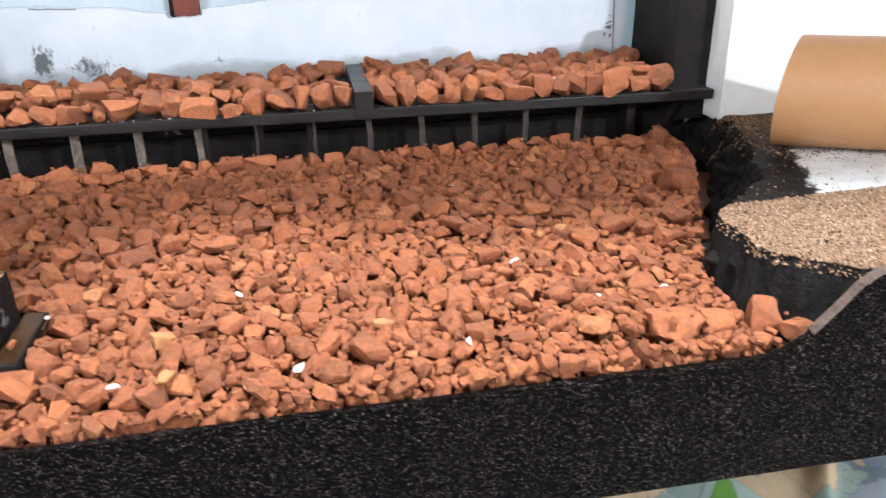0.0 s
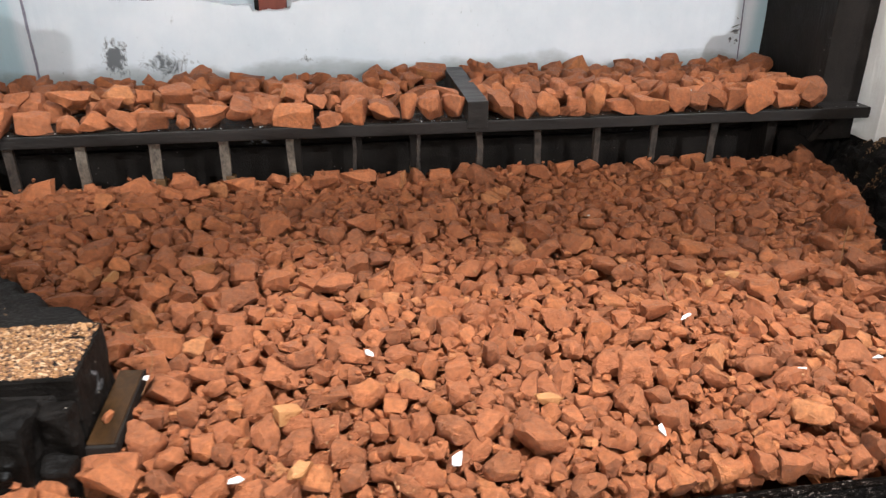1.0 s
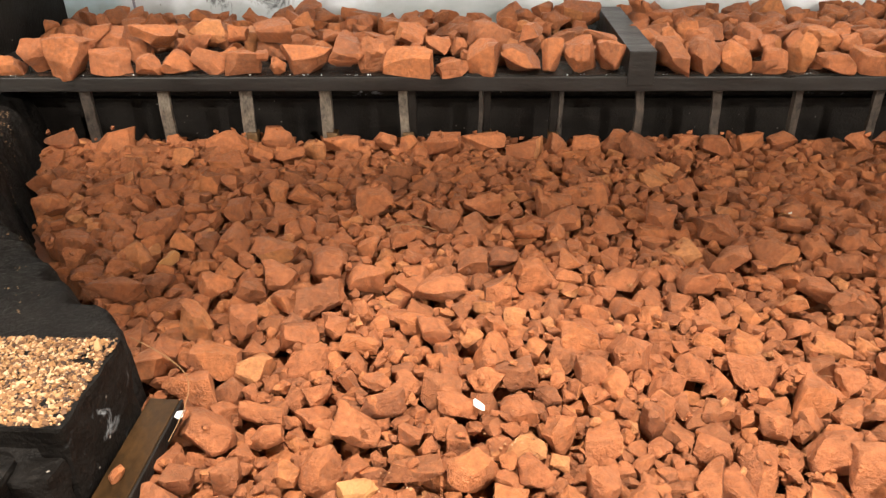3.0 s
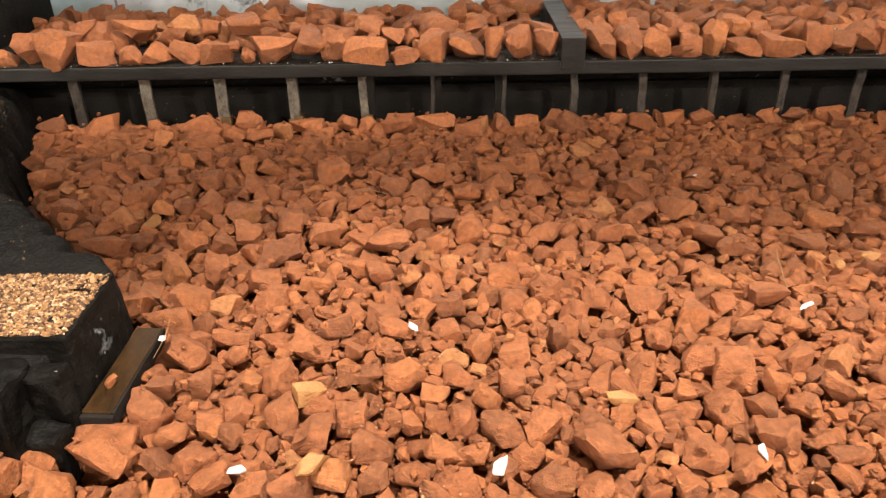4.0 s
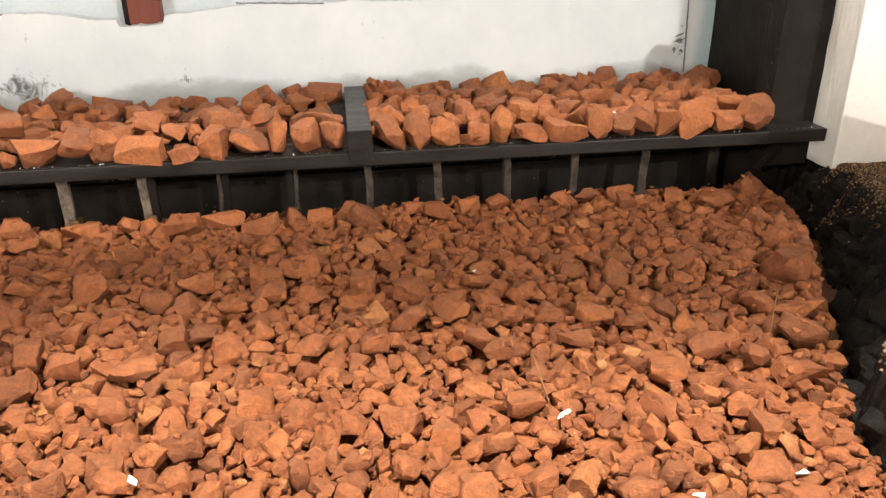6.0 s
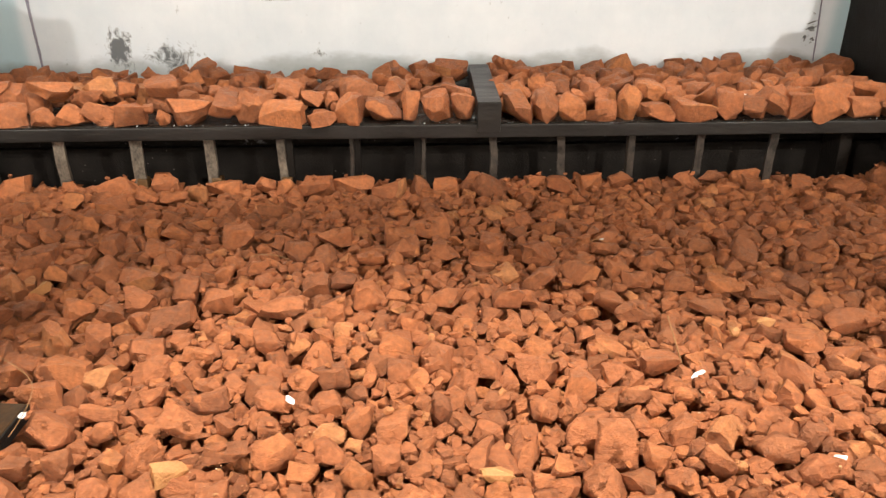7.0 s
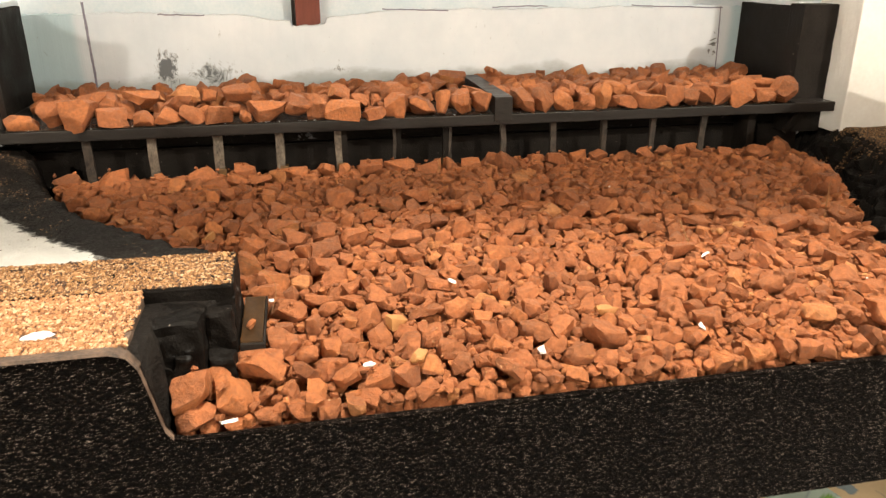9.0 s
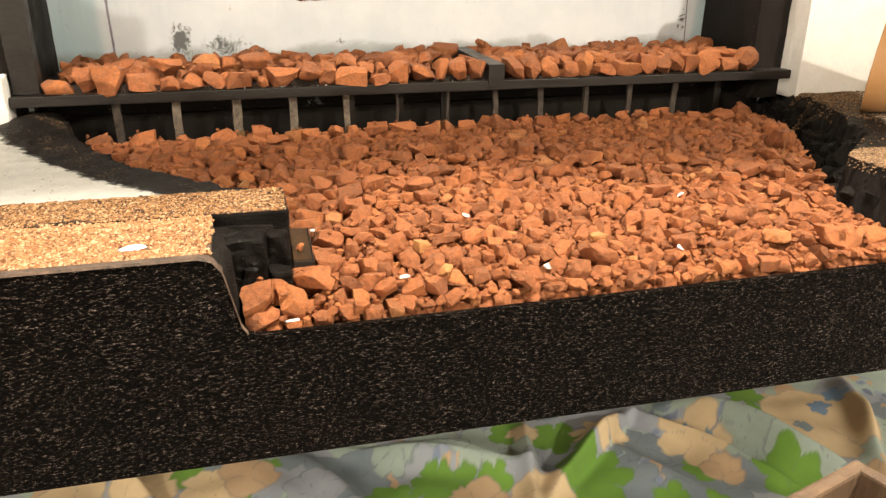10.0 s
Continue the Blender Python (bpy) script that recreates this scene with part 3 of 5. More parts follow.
# ---- crushed brick ----
def stone_shape(seed, cuts):
    """One angular piece of crushed brick, 2 across: a block broken along random planes, with worn edges."""
    rng = random.Random(seed)
    bm = bmesh.new()
    bmesh.ops.create_cube(bm, size=2.0)
    for _ in range(cuts):
        n = Vector((rng.gauss(0, 1), rng.gauss(0, 1), rng.gauss(0, 1))).normalized()
        cut = bmesh.ops.bisect_plane(bm, geom=bm.verts[:] + bm.edges[:] + bm.faces[:], plane_co=n * rng.uniform(0.66, 1.04), plane_no=n, clear_outer=True, dist=0.001)
        rim = [e for e in cut["geom_cut"] if isinstance(e, bmesh.types.BMEdge)]
        if len(rim) > 2:
            bmesh.ops.contextual_create(bm, geom=rim)
    bmesh.ops.remove_doubles(bm, verts=bm.verts[:], dist=0.05)
    bmesh.ops.dissolve_limit(bm, angle_limit=radians(6), verts=bm.verts[:], edges=bm.edges[:])
    bmesh.ops.bevel(bm, geom=bm.edges[:], offset=0.095, segments=1, profile=0.5, affect="EDGES", clamp_overlap=True)
    bmesh.ops.triangulate(bm, faces=bm.faces[:])
    bmesh.ops.subdivide_edges(bm, edges=[e for e in bm.edges if e.calc_length() > 0.6], cuts=1)
    bmesh.ops.triangulate(bm, faces=bm.faces[:])
    bmesh.ops.recalc_face_normals(bm, faces=bm.faces)
    for v in bm.verts:
        v.co += noise.noise_vector(v.co * 1.3 + Vector((seed * 3.1, 0, 0))) * 0.15 + noise.noise_vector(v.co * 3.6 + Vector((0, seed * 1.7, 0))) * 0.085
    skew, taper = Vector((rng.uniform(-0.22, 0.22), rng.uniform(-0.18, 0.18), rng.uniform(-0.15, 0.15))), rng.uniform(-0.18, 0.18)
    for v in bm.verts:
        v.co = Vector((v.co.x + skew.x * v.co.y + skew.y * v.co.z, v.co.y * (1 + taper * v.co.x) + skew.z * v.co.z, v.co.z * (1 - 0.7 * taper * v.co.y)))
    low = Vector([min(v.co[k] for v in bm.verts) for k in range(3)])
    high = Vector([max(v.co[k] for v in bm.verts) for k in range(3)])
    for v in bm.verts:
        v.co = Vector([2 * (v.co[k] - low[k]) / (high[k] - low[k]) - 1 for k in range(3)])
    mesh = bpy.data.meshes.new("stone")
    bm.to_mesh(mesh)
    bm.free()
    mesh.shade_smooth()
    mesh.set_sharp_from_angle(angle=radians(30))
    mesh.materials.append(STONE)
    verts = np.array([v.co[:] for v in mesh.vertices])
    tris = np.array([p.vertices[:] for p in mesh.polygons])
    return mesh, verts, tris


SHAPES = [stone_shape(k, 7 + k % 8) for k in range(48)]


class Heap:
    """Drops stones one by one on a bed until it is filled up to a level, and keeps where each came to rest."""

    def __init__(self, x0, x1, y0, y1, floor, level, within, seed):
        self.step, self.x0, self.y0 = 0.002, x0, y0
        self.nx, self.ny = int((x1 - x0) / self.step), int((y1 - y0) / self.step)
        self.rng = random.Random(seed)
        xs = x0 + (np.arange(self.nx) + 0.5) * self.step
        ys = y0 + (np.arange(self.ny) + 0.5) * self.step
        self.mask = np.array([[within(x, y) for x in xs] for y in ys])
        self.level = np.array([[level(x, y) for x in xs] for y in ys])
        self.height = np.array([[floor(x, y) for x in xs] for y in ys])
        self.cells = np.argwhere(self.mask)
        self.rows = []

    def drop(self, x, y, r, flat=0.72, long=1.25, yaw=None, shape=None, settle=0.62, tilt=24, force=False):
        a, b, c = r * long, r * 0.95, r * flat
        reach = int(a / self.step) + 1
        i, j = int((x - self.x0) / self.step), int((y - self.y0) / self.step)
        i0, i1, j0, j1 = max(0, i - reach), min(self.nx, i + reach + 1), max(0, j - reach), min(self.ny, j + reach + 1)
        if i1 - i0 < 2 or j1 - j0 < 2:
            return False
        yaw = self.rng.uniform(0, 360) if yaw is None else yaw
        gx = self.x0 + (np.arange(i0, i1) + 0.5) * self.step - x
        gy = self.y0 + (np.arange(j0, j1) + 0.5) * self.step - y
        cx, sx = math.cos(radians(yaw)), math.sin(radians(yaw))
        u = (gx[None, :] * cx + gy[:, None] * sx) / a
        v = (-gx[None, :] * sx + gy[:, None] * cx) / b
        d = u ** 4 + v ** 4
        on = d < 0.9
        if not on.any():
            return False
        if not force and not self.mask[j0:j1, i0:i1][on].mean() > 0.9:
            return False
        bulge = c * (1 - np.minimum(d, 0.98)) ** 0.5
        h = self.height[j0:j1, i0:i1]
        z = float(np.quantile((h + bulge)[on & (d < 0.7)], settle)) if (on & (d < 0.7)).any() else float(h[on].mean() + c)
        if not force and z + c > self.level[j0:j1, i0:i1][on].mean() + min(0.007, 0.7 * r):
            return False
        h[on] = np.maximum(h, z + bulge * 0.92)[on]
        k = self.rng.randrange(len(SHAPES)) if shape is None else shape
        m = Matrix.Translation((x, y, z)) @ pose(0, 0, 0, self.rng.uniform(-tilt, tilt), self.rng.uniform(-tilt, tilt), yaw) @ Matrix.Diagonal((a, b, c, 1)) @ pose(0, 0, 0, 90 * self.rng.randrange(4), 0, 90 * self.rng.randrange(4))
        self.rows.append((k, m, r, z + c))
        return True

    def lay(self, x, y, z, wide, high, lean=0.0):
        """Beds one piece with its centre in a known place: wide and high as seen from the front, leaning to the east by so many degrees."""
        if lean:
            wide, high = math.hypot(wide, high) * 0.92, math.hypot(wide, high) * 0.52
        a, c = 0.47 * wide, 0.46 * high
        b = min(1.25 * c, 1.1 * a) if wide < 2.2 * high else 1.15 * c
        x0, x1, y0, y1 = [int(v / self.step) for v in (x - a - self.x0, x + a - self.x0 + self.step, y - b - self.y0, y + b - self.y0 + self.step)]
        x0, x1, y0, y1 = max(0, x0), min(self.nx, x1), max(0, y0), min(self.ny, y1)
        if x1 > x0 and y1 > y0:
            gx = (self.x0 + (np.arange(x0, x1) + 0.5) * self.step - x) / a
            gy = (self.y0 + (np.arange(y0, y1) + 0.5) * self.step - y) / b
            d = gx[None, :] ** 4 + gy[:, None] ** 4
            h = self.height[y0:y1, x0:x1]
            h[d < 0.9] = np.maximum(h, z + c * 0.92 * (1 - np.minimum(d, 0.98)) ** 0.5)[d < 0.9]
        g = self.rng
        quarter = (pose(0, 0, 0, 0, 0, 90 * g.randrange(4)), pose(0, 0, 0, 90, 0, 90 * g.randrange(4)), pose(0, 0, 0, 0, 90, 90 * g.randrange(4)))[g.randrange(3)]
        m = Matrix.Translation((x, y, z)) @ pose(0, 0, 0, g.uniform(-14, 14), lean + g.uniform(-5, 5), g.uniform(-14, 14)) @ Matrix.Diagonal((a, b, c, 1)) @ quarter
        self.rows.append((g.randrange(len(SHAPES)), m, max(a, c), z + c))

    def lay_all(self, rows, level):
        """rows: x, y, width and height of each piece in millimetres, and its lean where it has one."""
        for x, y, wide, high, *lean in rows:
            x, y, wide, high = x / 1000, y / 1000, wide / 1000, high / 1000
            front = max(0.0, 0.372 + 0.0165 * (x + 0.23) + 0.55 * high - y)
            back = max(0.0, y - 0.784)
            self.lay(x, y + front - back, level(x, y) + 0.0050 - 0.12 * high + (0.0015 if y > 0.735 else 0.0) - 0.45 * front, wide, high, *lean)

    def fill(self, sizes, tries, limit):
        """sizes: the radius in metres at a share of all pieces; tries until nothing more fits."""
        n = len(self.cells)
        miss = 0
        while miss < tries and len(self.rows) < limit:
            picks = [self.cells[self.rng.randrange(n)] for _ in range(14)]
            j, i = max(picks, key=lambda p: self.level[p[0], p[1]] - self.height[p[0], p[1]])
            gap = self.level[j, i] - self.height[j, i]
            r = sizes(self.rng, gap, self.y0 + j * self.step)
            ok = self.drop(self.x0 + (i + self.rng.random()) * self.step, self.y0 + (j + self.rng.random()) * self.step, r, self.rng.uniform(0.68, 1.0), self.rng.uniform(1.0, 1.4))
            miss = 0 if ok else miss + 1


def joined(name, rows, material, parent, label=""):
    """Many pieces as one mesh."""
    vs, fs, at = [], [], 0
    for k, m, *_ in rows:
        _, verts, tris = SHAPES[k]
        m = np.array(m)
        vs.append(verts @ m[:3, :3].T + m[:3, 3])
        fs.append(tris + at)
        at += len(verts)
    vs, fs = np.concatenate(vs), np.concatenate(fs)
    mesh = bpy.data.meshes.new(name)
    mesh.vertices.add(len(vs))
    mesh.vertices.foreach_set("co", vs.ravel())
    mesh.loops.add(len(fs) * 3)
    mesh.loops.foreach_set("vertex_index", fs.ravel())
    mesh.polygons.add(len(fs))
    mesh.polygons.foreach_set("loop_start", np.arange(len(fs)) * 3)
    mesh.update(calc_edges=True)
    mesh.validate()
    mesh.shade_smooth()
    mesh.set_sharp_from_angle(angle=radians(30))
    ob = link_mesh(name, mesh, material, None, label)
    if parent:
        under(ob, parent)
    return ob


def single(k, m, parent, name="stone"):
    """One piece as a part; pieces of one shape share its mesh."""
    ob = new(name, SHAPES[k][0])
    ob.parent = parent
    ob.matrix_basis = Matrix.Translation(-parent.location) @ m
    return ob


def bed_level(x, y):
    back = min(1.0, max(0.0, (y - 0.37) / 0.30))
    return -0.018 + 0.026 * back ** 0.8 - 0.006 * max(0.0, (y - 0.67) / 0.15) + 0.004 * lumps(x, y, 14) + 0.006 * max(0.0, abs(x) - 0.22)


def bed_sizes(rng, gap, y):
    r = (0.0046 + 0.0016 * max(0.0, min(1.0, (y - 0.44) / 0.22))) * math.exp(rng.gauss(0, 0.36))
    return max(0.0024, min(r, 0.0110, 0.0042 + gap * 0.7))


def gravel():
    bed = thing("gravel_bed", (0.0, 0.6, -0.05), "bed of crushed red-brown brick rubble filling the basin", "gravel")
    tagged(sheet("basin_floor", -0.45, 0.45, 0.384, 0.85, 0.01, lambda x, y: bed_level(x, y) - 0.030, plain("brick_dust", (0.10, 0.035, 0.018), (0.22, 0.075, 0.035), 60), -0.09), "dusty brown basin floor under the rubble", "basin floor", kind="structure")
    heap = Heap(-0.44, 0.44, 0.362, 0.842, lambda x, y: bed_level(x, y) - 0.024, bed_level, lambda x, y: inside(BASIN, x, y), 11)
    heap.level -= 0.007
    heap.fill(bed_sizes, 200, 4000)
    heap.level += 0.007
    # the pieces that stand out, from the fascia to the wharf
    heap.lay_all([(-184, 368, 15, 12), (-172, 390, 11, 11), (-168, 369, 14, 13), (-159, 378, 11, 11), (-151, 365, 16, 12), (-137, 367, 13, 11), (-121, 394, 20, 12), (-106, 392, 17, 15), (-62, 365, 16, 14), (-46, 386, 19, 12), (-40, 395, 20, 14), (-7, 374, 15, 10), (40, 375, 20, 13), (54, 394, 13, 11), (63, 369, 13, 11), (86, 378, 14, 14), (111, 380, 16, 12), (131, 379, 12, 14), (146, 376, 19, 14), (303, 387, 29, 18)], bed_level)
    heap.lay_all([(-188, 417, 28, 16), (-163, 405, 15, 15), (-162, 421, 15, 13), (-147, 407, 18, 14), (-140, 398, 18, 13), (-137, 421, 12, 10), (-93, 402, 22, 12), (-76, 416, 21, 16), (-73, 397, 14, 11), (-57, 399, 17, 10), (-33, 409, 16, 8), (-20, 422, 19, 14), (-1, 398, 20, 13), (63, 411, 20, 12), (78, 401, 13, 9), (95, 419, 20, 15), (111, 415, 13, 9), (170, 410, 25, 13), (195, 406, 20, 13), (224, 403, 42, 21), (257, 409, 26, 13), (289, 407, 25, 38)], bed_level)
    heap.lay_all([(-175, 447, 13, 12), (-174, 431, 21, 23), (-157, 450, 12, 16), (-147, 426, 14, 16), (-136, 434, 14, 13), (-134, 451, 11, 9), (-123, 453, 21, 16), (-117, 433, 16, 14), (-102, 422, 19, 15), (-86, 430, 15, 17), (-86, 453, 25, 10), (-63, 455, 20, 18), (-49, 442, 14, 10), (-48, 428, 12, 12), (-37, 427, 15, 12), (-14, 451, 14, 13), (-3, 425, 19, 15), (63, 446, 11, 11), (80, 436, 20, 17), (104, 447, 13, 14), (112, 433, 15, 12), (160, 454, 21, 15), (174, 442, 22, 12), (232, 440, 22, 14)], bed_level)
    heap.lay_all([(-152, 484, 23, 9), (-146, 473, 15, 11), (-130, 494, 14, 13), (-101, 488, 21, 11), (-88, 469, 11, 11), (-77, 497, 19, 12), (-69, 488, 20, 11), (-44, 488, 18, 12), (-39, 455, 16, 13), (-29, 475, 14, 14), (-12, 472, 16, 16), (11, 485, 11, 17), (38, 491, 15, 11), (60, 483, 14, 12), (81, 470, 29, 15), (90, 458, 22, 18), (105, 490, 17, 8), (118, 465, 16, 18), (131, 490, 14, 8), (138, 463, 20, 16), (178, 461, 13, 15), (224, 460, 24, 14), (236, 484, 18, 20), (260, 482, 17, 15)], bed_level)
    heap.lay_all([(-209, 515, 18, 18), (-199, 545, 21, 16), (-187, 498, 26, 15), (-181, 517, 26, 15), (-175, 543, 16, 15), (-146, 533, 21, 16), (-130, 541, 13, 13), (-116, 527, 22, 9), (-82, 539, 19, 14), (-65, 537, 14, 9), (-58, 506, 18, 15), (-53, 545, 14, 13), (-44, 511, 21, 15), (-11, 515, 15, 15), (9, 528, 21, 18), (61, 514, 25, 15), (79, 499, 19, 19), (98, 505, 12, 10), (122, 514, 19, 15), (207, 531, 26, 14), (233, 503, 20, 13), (240, 551, 31, 15), (259, 539, 16, 13), (276, 524, 28, 14)], bed_level)
    heap.lay_all([(-285, 600, 13, 10), (-255, 589, 16, 11), (-250, 571, 36, 12), (-231, 580, 15, 12), (-198, 573, 21, 15), (-178, 568, 17, 14), (-166, 581, 21, 14), (-144, 597, 23, 21), (-143, 566, 29, 15), (-122, 587, 24, 17), (-82, 576, 30, 14), (-51, 574, 17, 15), (-32, 590, 21, 19), (51, 583, 19, 17), (62, 580, 15, 10), (95, 565, 15, 11), (110, 577, 18, 12), (122, 565, 26, 11), (132, 597, 21, 12), (157, 597, 19, 12), (165, 570, 23, 11), (184, 593, 26, 12), (205, 581, 17, 10), (309, 582, 32, 14)], bed_level)
    heap.lay_all([(-251, 635, 28, 21), (-231, 620, 15, 12), (-216, 618, 17, 12), (-201, 618, 19, 17), (-177, 650, 19, 14), (-174, 610, 31, 16), (-162, 636, 11, 18), (-123, 615, 14, 15), (-105, 626, 17, 11), (-97, 602, 12, 9), (-82, 643, 21, 13), (-64, 602, 18, 15), (-48, 604, 18, 12), (-33, 628, 19, 11), (-17, 626, 11, 17), (-12, 600, 12, 12), (-12, 645, 23, 17), (14, 641, 24, 16), (77, 638, 26, 22), (98, 608, 25, 16), (121, 639, 20, 9), (123, 613, 18, 14), (145, 620, 20, 14), (186, 647, 17, 11), (330, 631, 33, 27)], bed_level)
    heap.lay_all([(-353, 699, 17, 18), (-329, 684, 18, 13), (-327, 658, 20, 16), (-307, 731, 18, 13), (-274, 695, 19, 16), (-258, 669, 16, 13), (-237, 733, 25, 15), (-236, 691, 13, 13), (-223, 689, 13, 12), (-207, 651, 18, 18), (-206, 680, 16, 16), (-198, 750, 26, 10), (-187, 674, 15, 13), (-126, 664, 24, 20), (-126, 698, 19, 21), (-59, 657, 25, 12), (-15, 661, 24, 20), (47, 651, 19, 23), (121, 702, 12, 17), (125, 653, 17, 11), (165, 676, 14, 13), (252, 678, 14, 12), (342, 669, 19, 19), (355, 714, 20, 19)], bed_level)
    heap.lay_all([(-381, 781, 32, 17), (-337, 777, 32, 25), (-276, 751, 19, 14), (-252, 782, 31, 19), (-212, 793, 27, 17), (-182, 761, 19, 15), (-165, 777, 31, 13), (-132, 784, 19, 15), (-114, 774, 14, 17), (-87, 771, 26, 16), (-57, 778, 35, 17), (-28, 761, 27, 21), (-4, 781, 19, 23), (18, 773, 22, 15), (39, 771, 21, 19), (93, 803, 23, 13), (138, 777, 19, 16), (165, 797, 24, 14), (187, 767, 16, 16), (240, 789, 23, 12), (265, 763, 18, 16), (267, 797, 24, 17), (340, 760, 31, 21), (386, 783, 25, 29)], bed_level)
    heap.lay_all([(120, 409, 14, 14, 25), (-45, 411, 16, 12, 30), (23, 414, 20, 30, 35), (-25, 440, 13, 13, 40), (131, 446, 12, 18, 40), (-174, 474, 24, 28, -20), (-111, 474, 22, 12, 25), (35, 516, 17, 13, 30), (298, 556, 30, 23, 30), (291, 590, 21, 18, 35), (72, 600, 24, 17, -30), (-249, 601, 20, 16, 30), (-292, 613, 30, 16, -15), (-171, 673, 14, 17, 40), (200, 677, 12, 14, 35), (-220, 751, 16, 17, 20), (54, 757, 27, 25, 30), (112, 770, 25, 21, 30), (218, 778, 21, 18, 35)], bed_level)
    for x, y, z, wide, high in ((-0.222, 0.3815, -0.0198, 0.0246, 0.0152), (-0.2246, 0.391, -0.0063, 0.0229, 0.0199), (-0.2112, 0.404, -0.0097, 0.0191, 0.0197), (-0.202, 0.389, -0.0147, 0.021, 0.0294), (-0.1869, 0.408, -0.0048, 0.031, 0.0176)):
        heap.lay(x, y, z, wide, high)
    heap.level += 0.0010
    heap.fill(bed_sizes, 420, 7500)
    # crumbs that fell between and on the larger pieces
    for _ in range(1300):
        j, i = heap.cells[heap.rng.randrange(len(heap.cells))]
        heap.drop(heap.x0 + i * heap.step, heap.y0 + j * heap.step, heap.rng.uniform(0.0009, 0.0023), heap.rng.uniform(0.6, 0.9), heap.rng.uniform(1.0, 1.4), settle=0.05, tilt=40, force=True)
    tops = sorted(range(len(heap.rows)), key=lambda i: -heap.rows[i][2] if heap.rows[i][1].translation.y < 0.52 and heap.rows[i][3] > bed_level(*heap.rows[i][1].translation[:2]) - 0.002 else 0)
    chosen = set(tops[:300])
    for i in tops[:300]:
        single(heap.rows[i][0], heap.rows[i][1], bed)
    tagged(joined("rubble", [row for i, row in enumerate(heap.rows) if i not in chosen], STONE, bed), kind="stuff")
    return heap


HEAP = gravel()


def deck_stones(name, x0, x1, seed, label, front, middle, back):
    """front, middle, back: x, height of the centre, width and height of each piece in millimetres, and its lean where it has one."""
    heap_thing = thing(name, ((x0 + x1) / 2, 0.86, 0.062), label, "stone row", "stone rows on the deck")
    top = lambda x, y: 0.0765 + 0.0020 * min(1.0, max(0.0, (y - 0.80) / 0.05)) - 0.003 * max(0.0, (y - 0.91) / 0.04) + 0.003 * lumps(x, y, 22)
    heap = Heap(x0, x1, 0.775, 0.953, lambda x, y: 0.0592, top, lambda x, y: x0 < x < x1 - 0.008, seed)
    for rows, depth in ((front, 0.7742), (middle, 0.806), (back, 0.898)):
        for x, z, wide, high, *lean in rows:
            x, z, wide, high = x / 1000, z / 1000, wide / 1000, high / 1000
            half = 0.5 * wide if not lean else 0.4 * wide
            heap.lay(min(max(x, x0 + half), x1 - half), depth + 0.58 * min(high, 0.022), max(z - 0.001, 0.0592 + 0.45 * high) if depth < 0.8 else max(z, 0.062), 1.10 * wide, 1.10 * high, *lean)
    heap.fill(lambda g, gap, y: max(0.0045, min(0.0076 * math.exp(g.gauss(0, 0.33)), 0.0125, 0.0045 + gap * 0.7)), 300, 290)
    for row in heap.rows:
        single(row[0], row[1], heap_thing)
    return heap


deck_stones("stone_row", -0.428, 0.0420, 21, "heaped row of crushed red brick on the black deck",
            [(-412, 68, 29, 15), (-386, 74, 21, 25), (-361, 74, 35, 31), (-333, 68, 31, 20), (-304, 65, 22, 16), (-278, 66, 24, 17, 20), (-258, 70, 21, 20, 40), (-233, 67, 32, 19), (-187, 69, 38, 22), (-158, 75, 25, 23), (-138, 71, 19, 28), (-112, 65, 35, 20), (-80, 63, 25, 12), (-59, 71, 24, 26), (-31, 67, 27, 22), (-10, 73, 14, 25), (12, 69, 25, 25), (37, 71, 18, 24)],
            [(-352, 82, 23, 14), (-341, 77, 23, 21), (-325, 71, 17, 20), (-308, 80, 33, 19), (-267, 84, 28, 17), (-244, 82, 19, 13), (-216, 83, 31, 17), (-218, 68, 19, 23, 30), (-113, 80, 24, 17), (-92, 73, 19, 14), (-54, 80, 32, 19), (-23, 81, 20, 15), (26, 79, 29, 12), (-76, 71, 12, 15)],
            [(-381, 74, 29, 20), (-191, 75, 19, 11), (-160, 70, 22, 19), (-144, 66, 22, 18, -30), (-89, 73, 22, 18), (-64, 72, 22, 13), (-25, 73, 33, 17), (-1, 73, 17, 12), (29, 76, 31, 19)])
EAST_ROW = deck_stones("stone_row", 0.0645, 0.400, 22, "heaped row of crushed red brick on the black deck",
                       [(76, 66, 24, 24), (100, 65, 23, 25), (121, 64, 22, 24), (139, 61, 15, 11), (147, 68, 17, 19), (166, 65, 18, 30), (189, 62, 25, 16), (218, 64, 33, 19), (246, 62, 20, 26), (266, 64, 23, 20), (285, 68, 22, 27, 30), (305, 69, 22, 25), (330, 69, 33, 27), (356, 60, 27, 17), (379, 62, 30, 30)],
                       [(82, 77, 15, 17, 40), (193, 73, 28, 20), (224, 69, 23, 9), (344, 67, 35, 18), (376, 75, 31, 15)],
                       [(66, 86, 10, 10), (80, 72, 22, 25, 40), (122, 64, 23, 23), (156, 68, 22, 17), (288, 60, 34, 26), (240, 71, 23, 17), (318, 65, 29, 26), (341, 67, 17, 26), (384, 69, 40, 26, -20), (405, 63, 17, 20)])


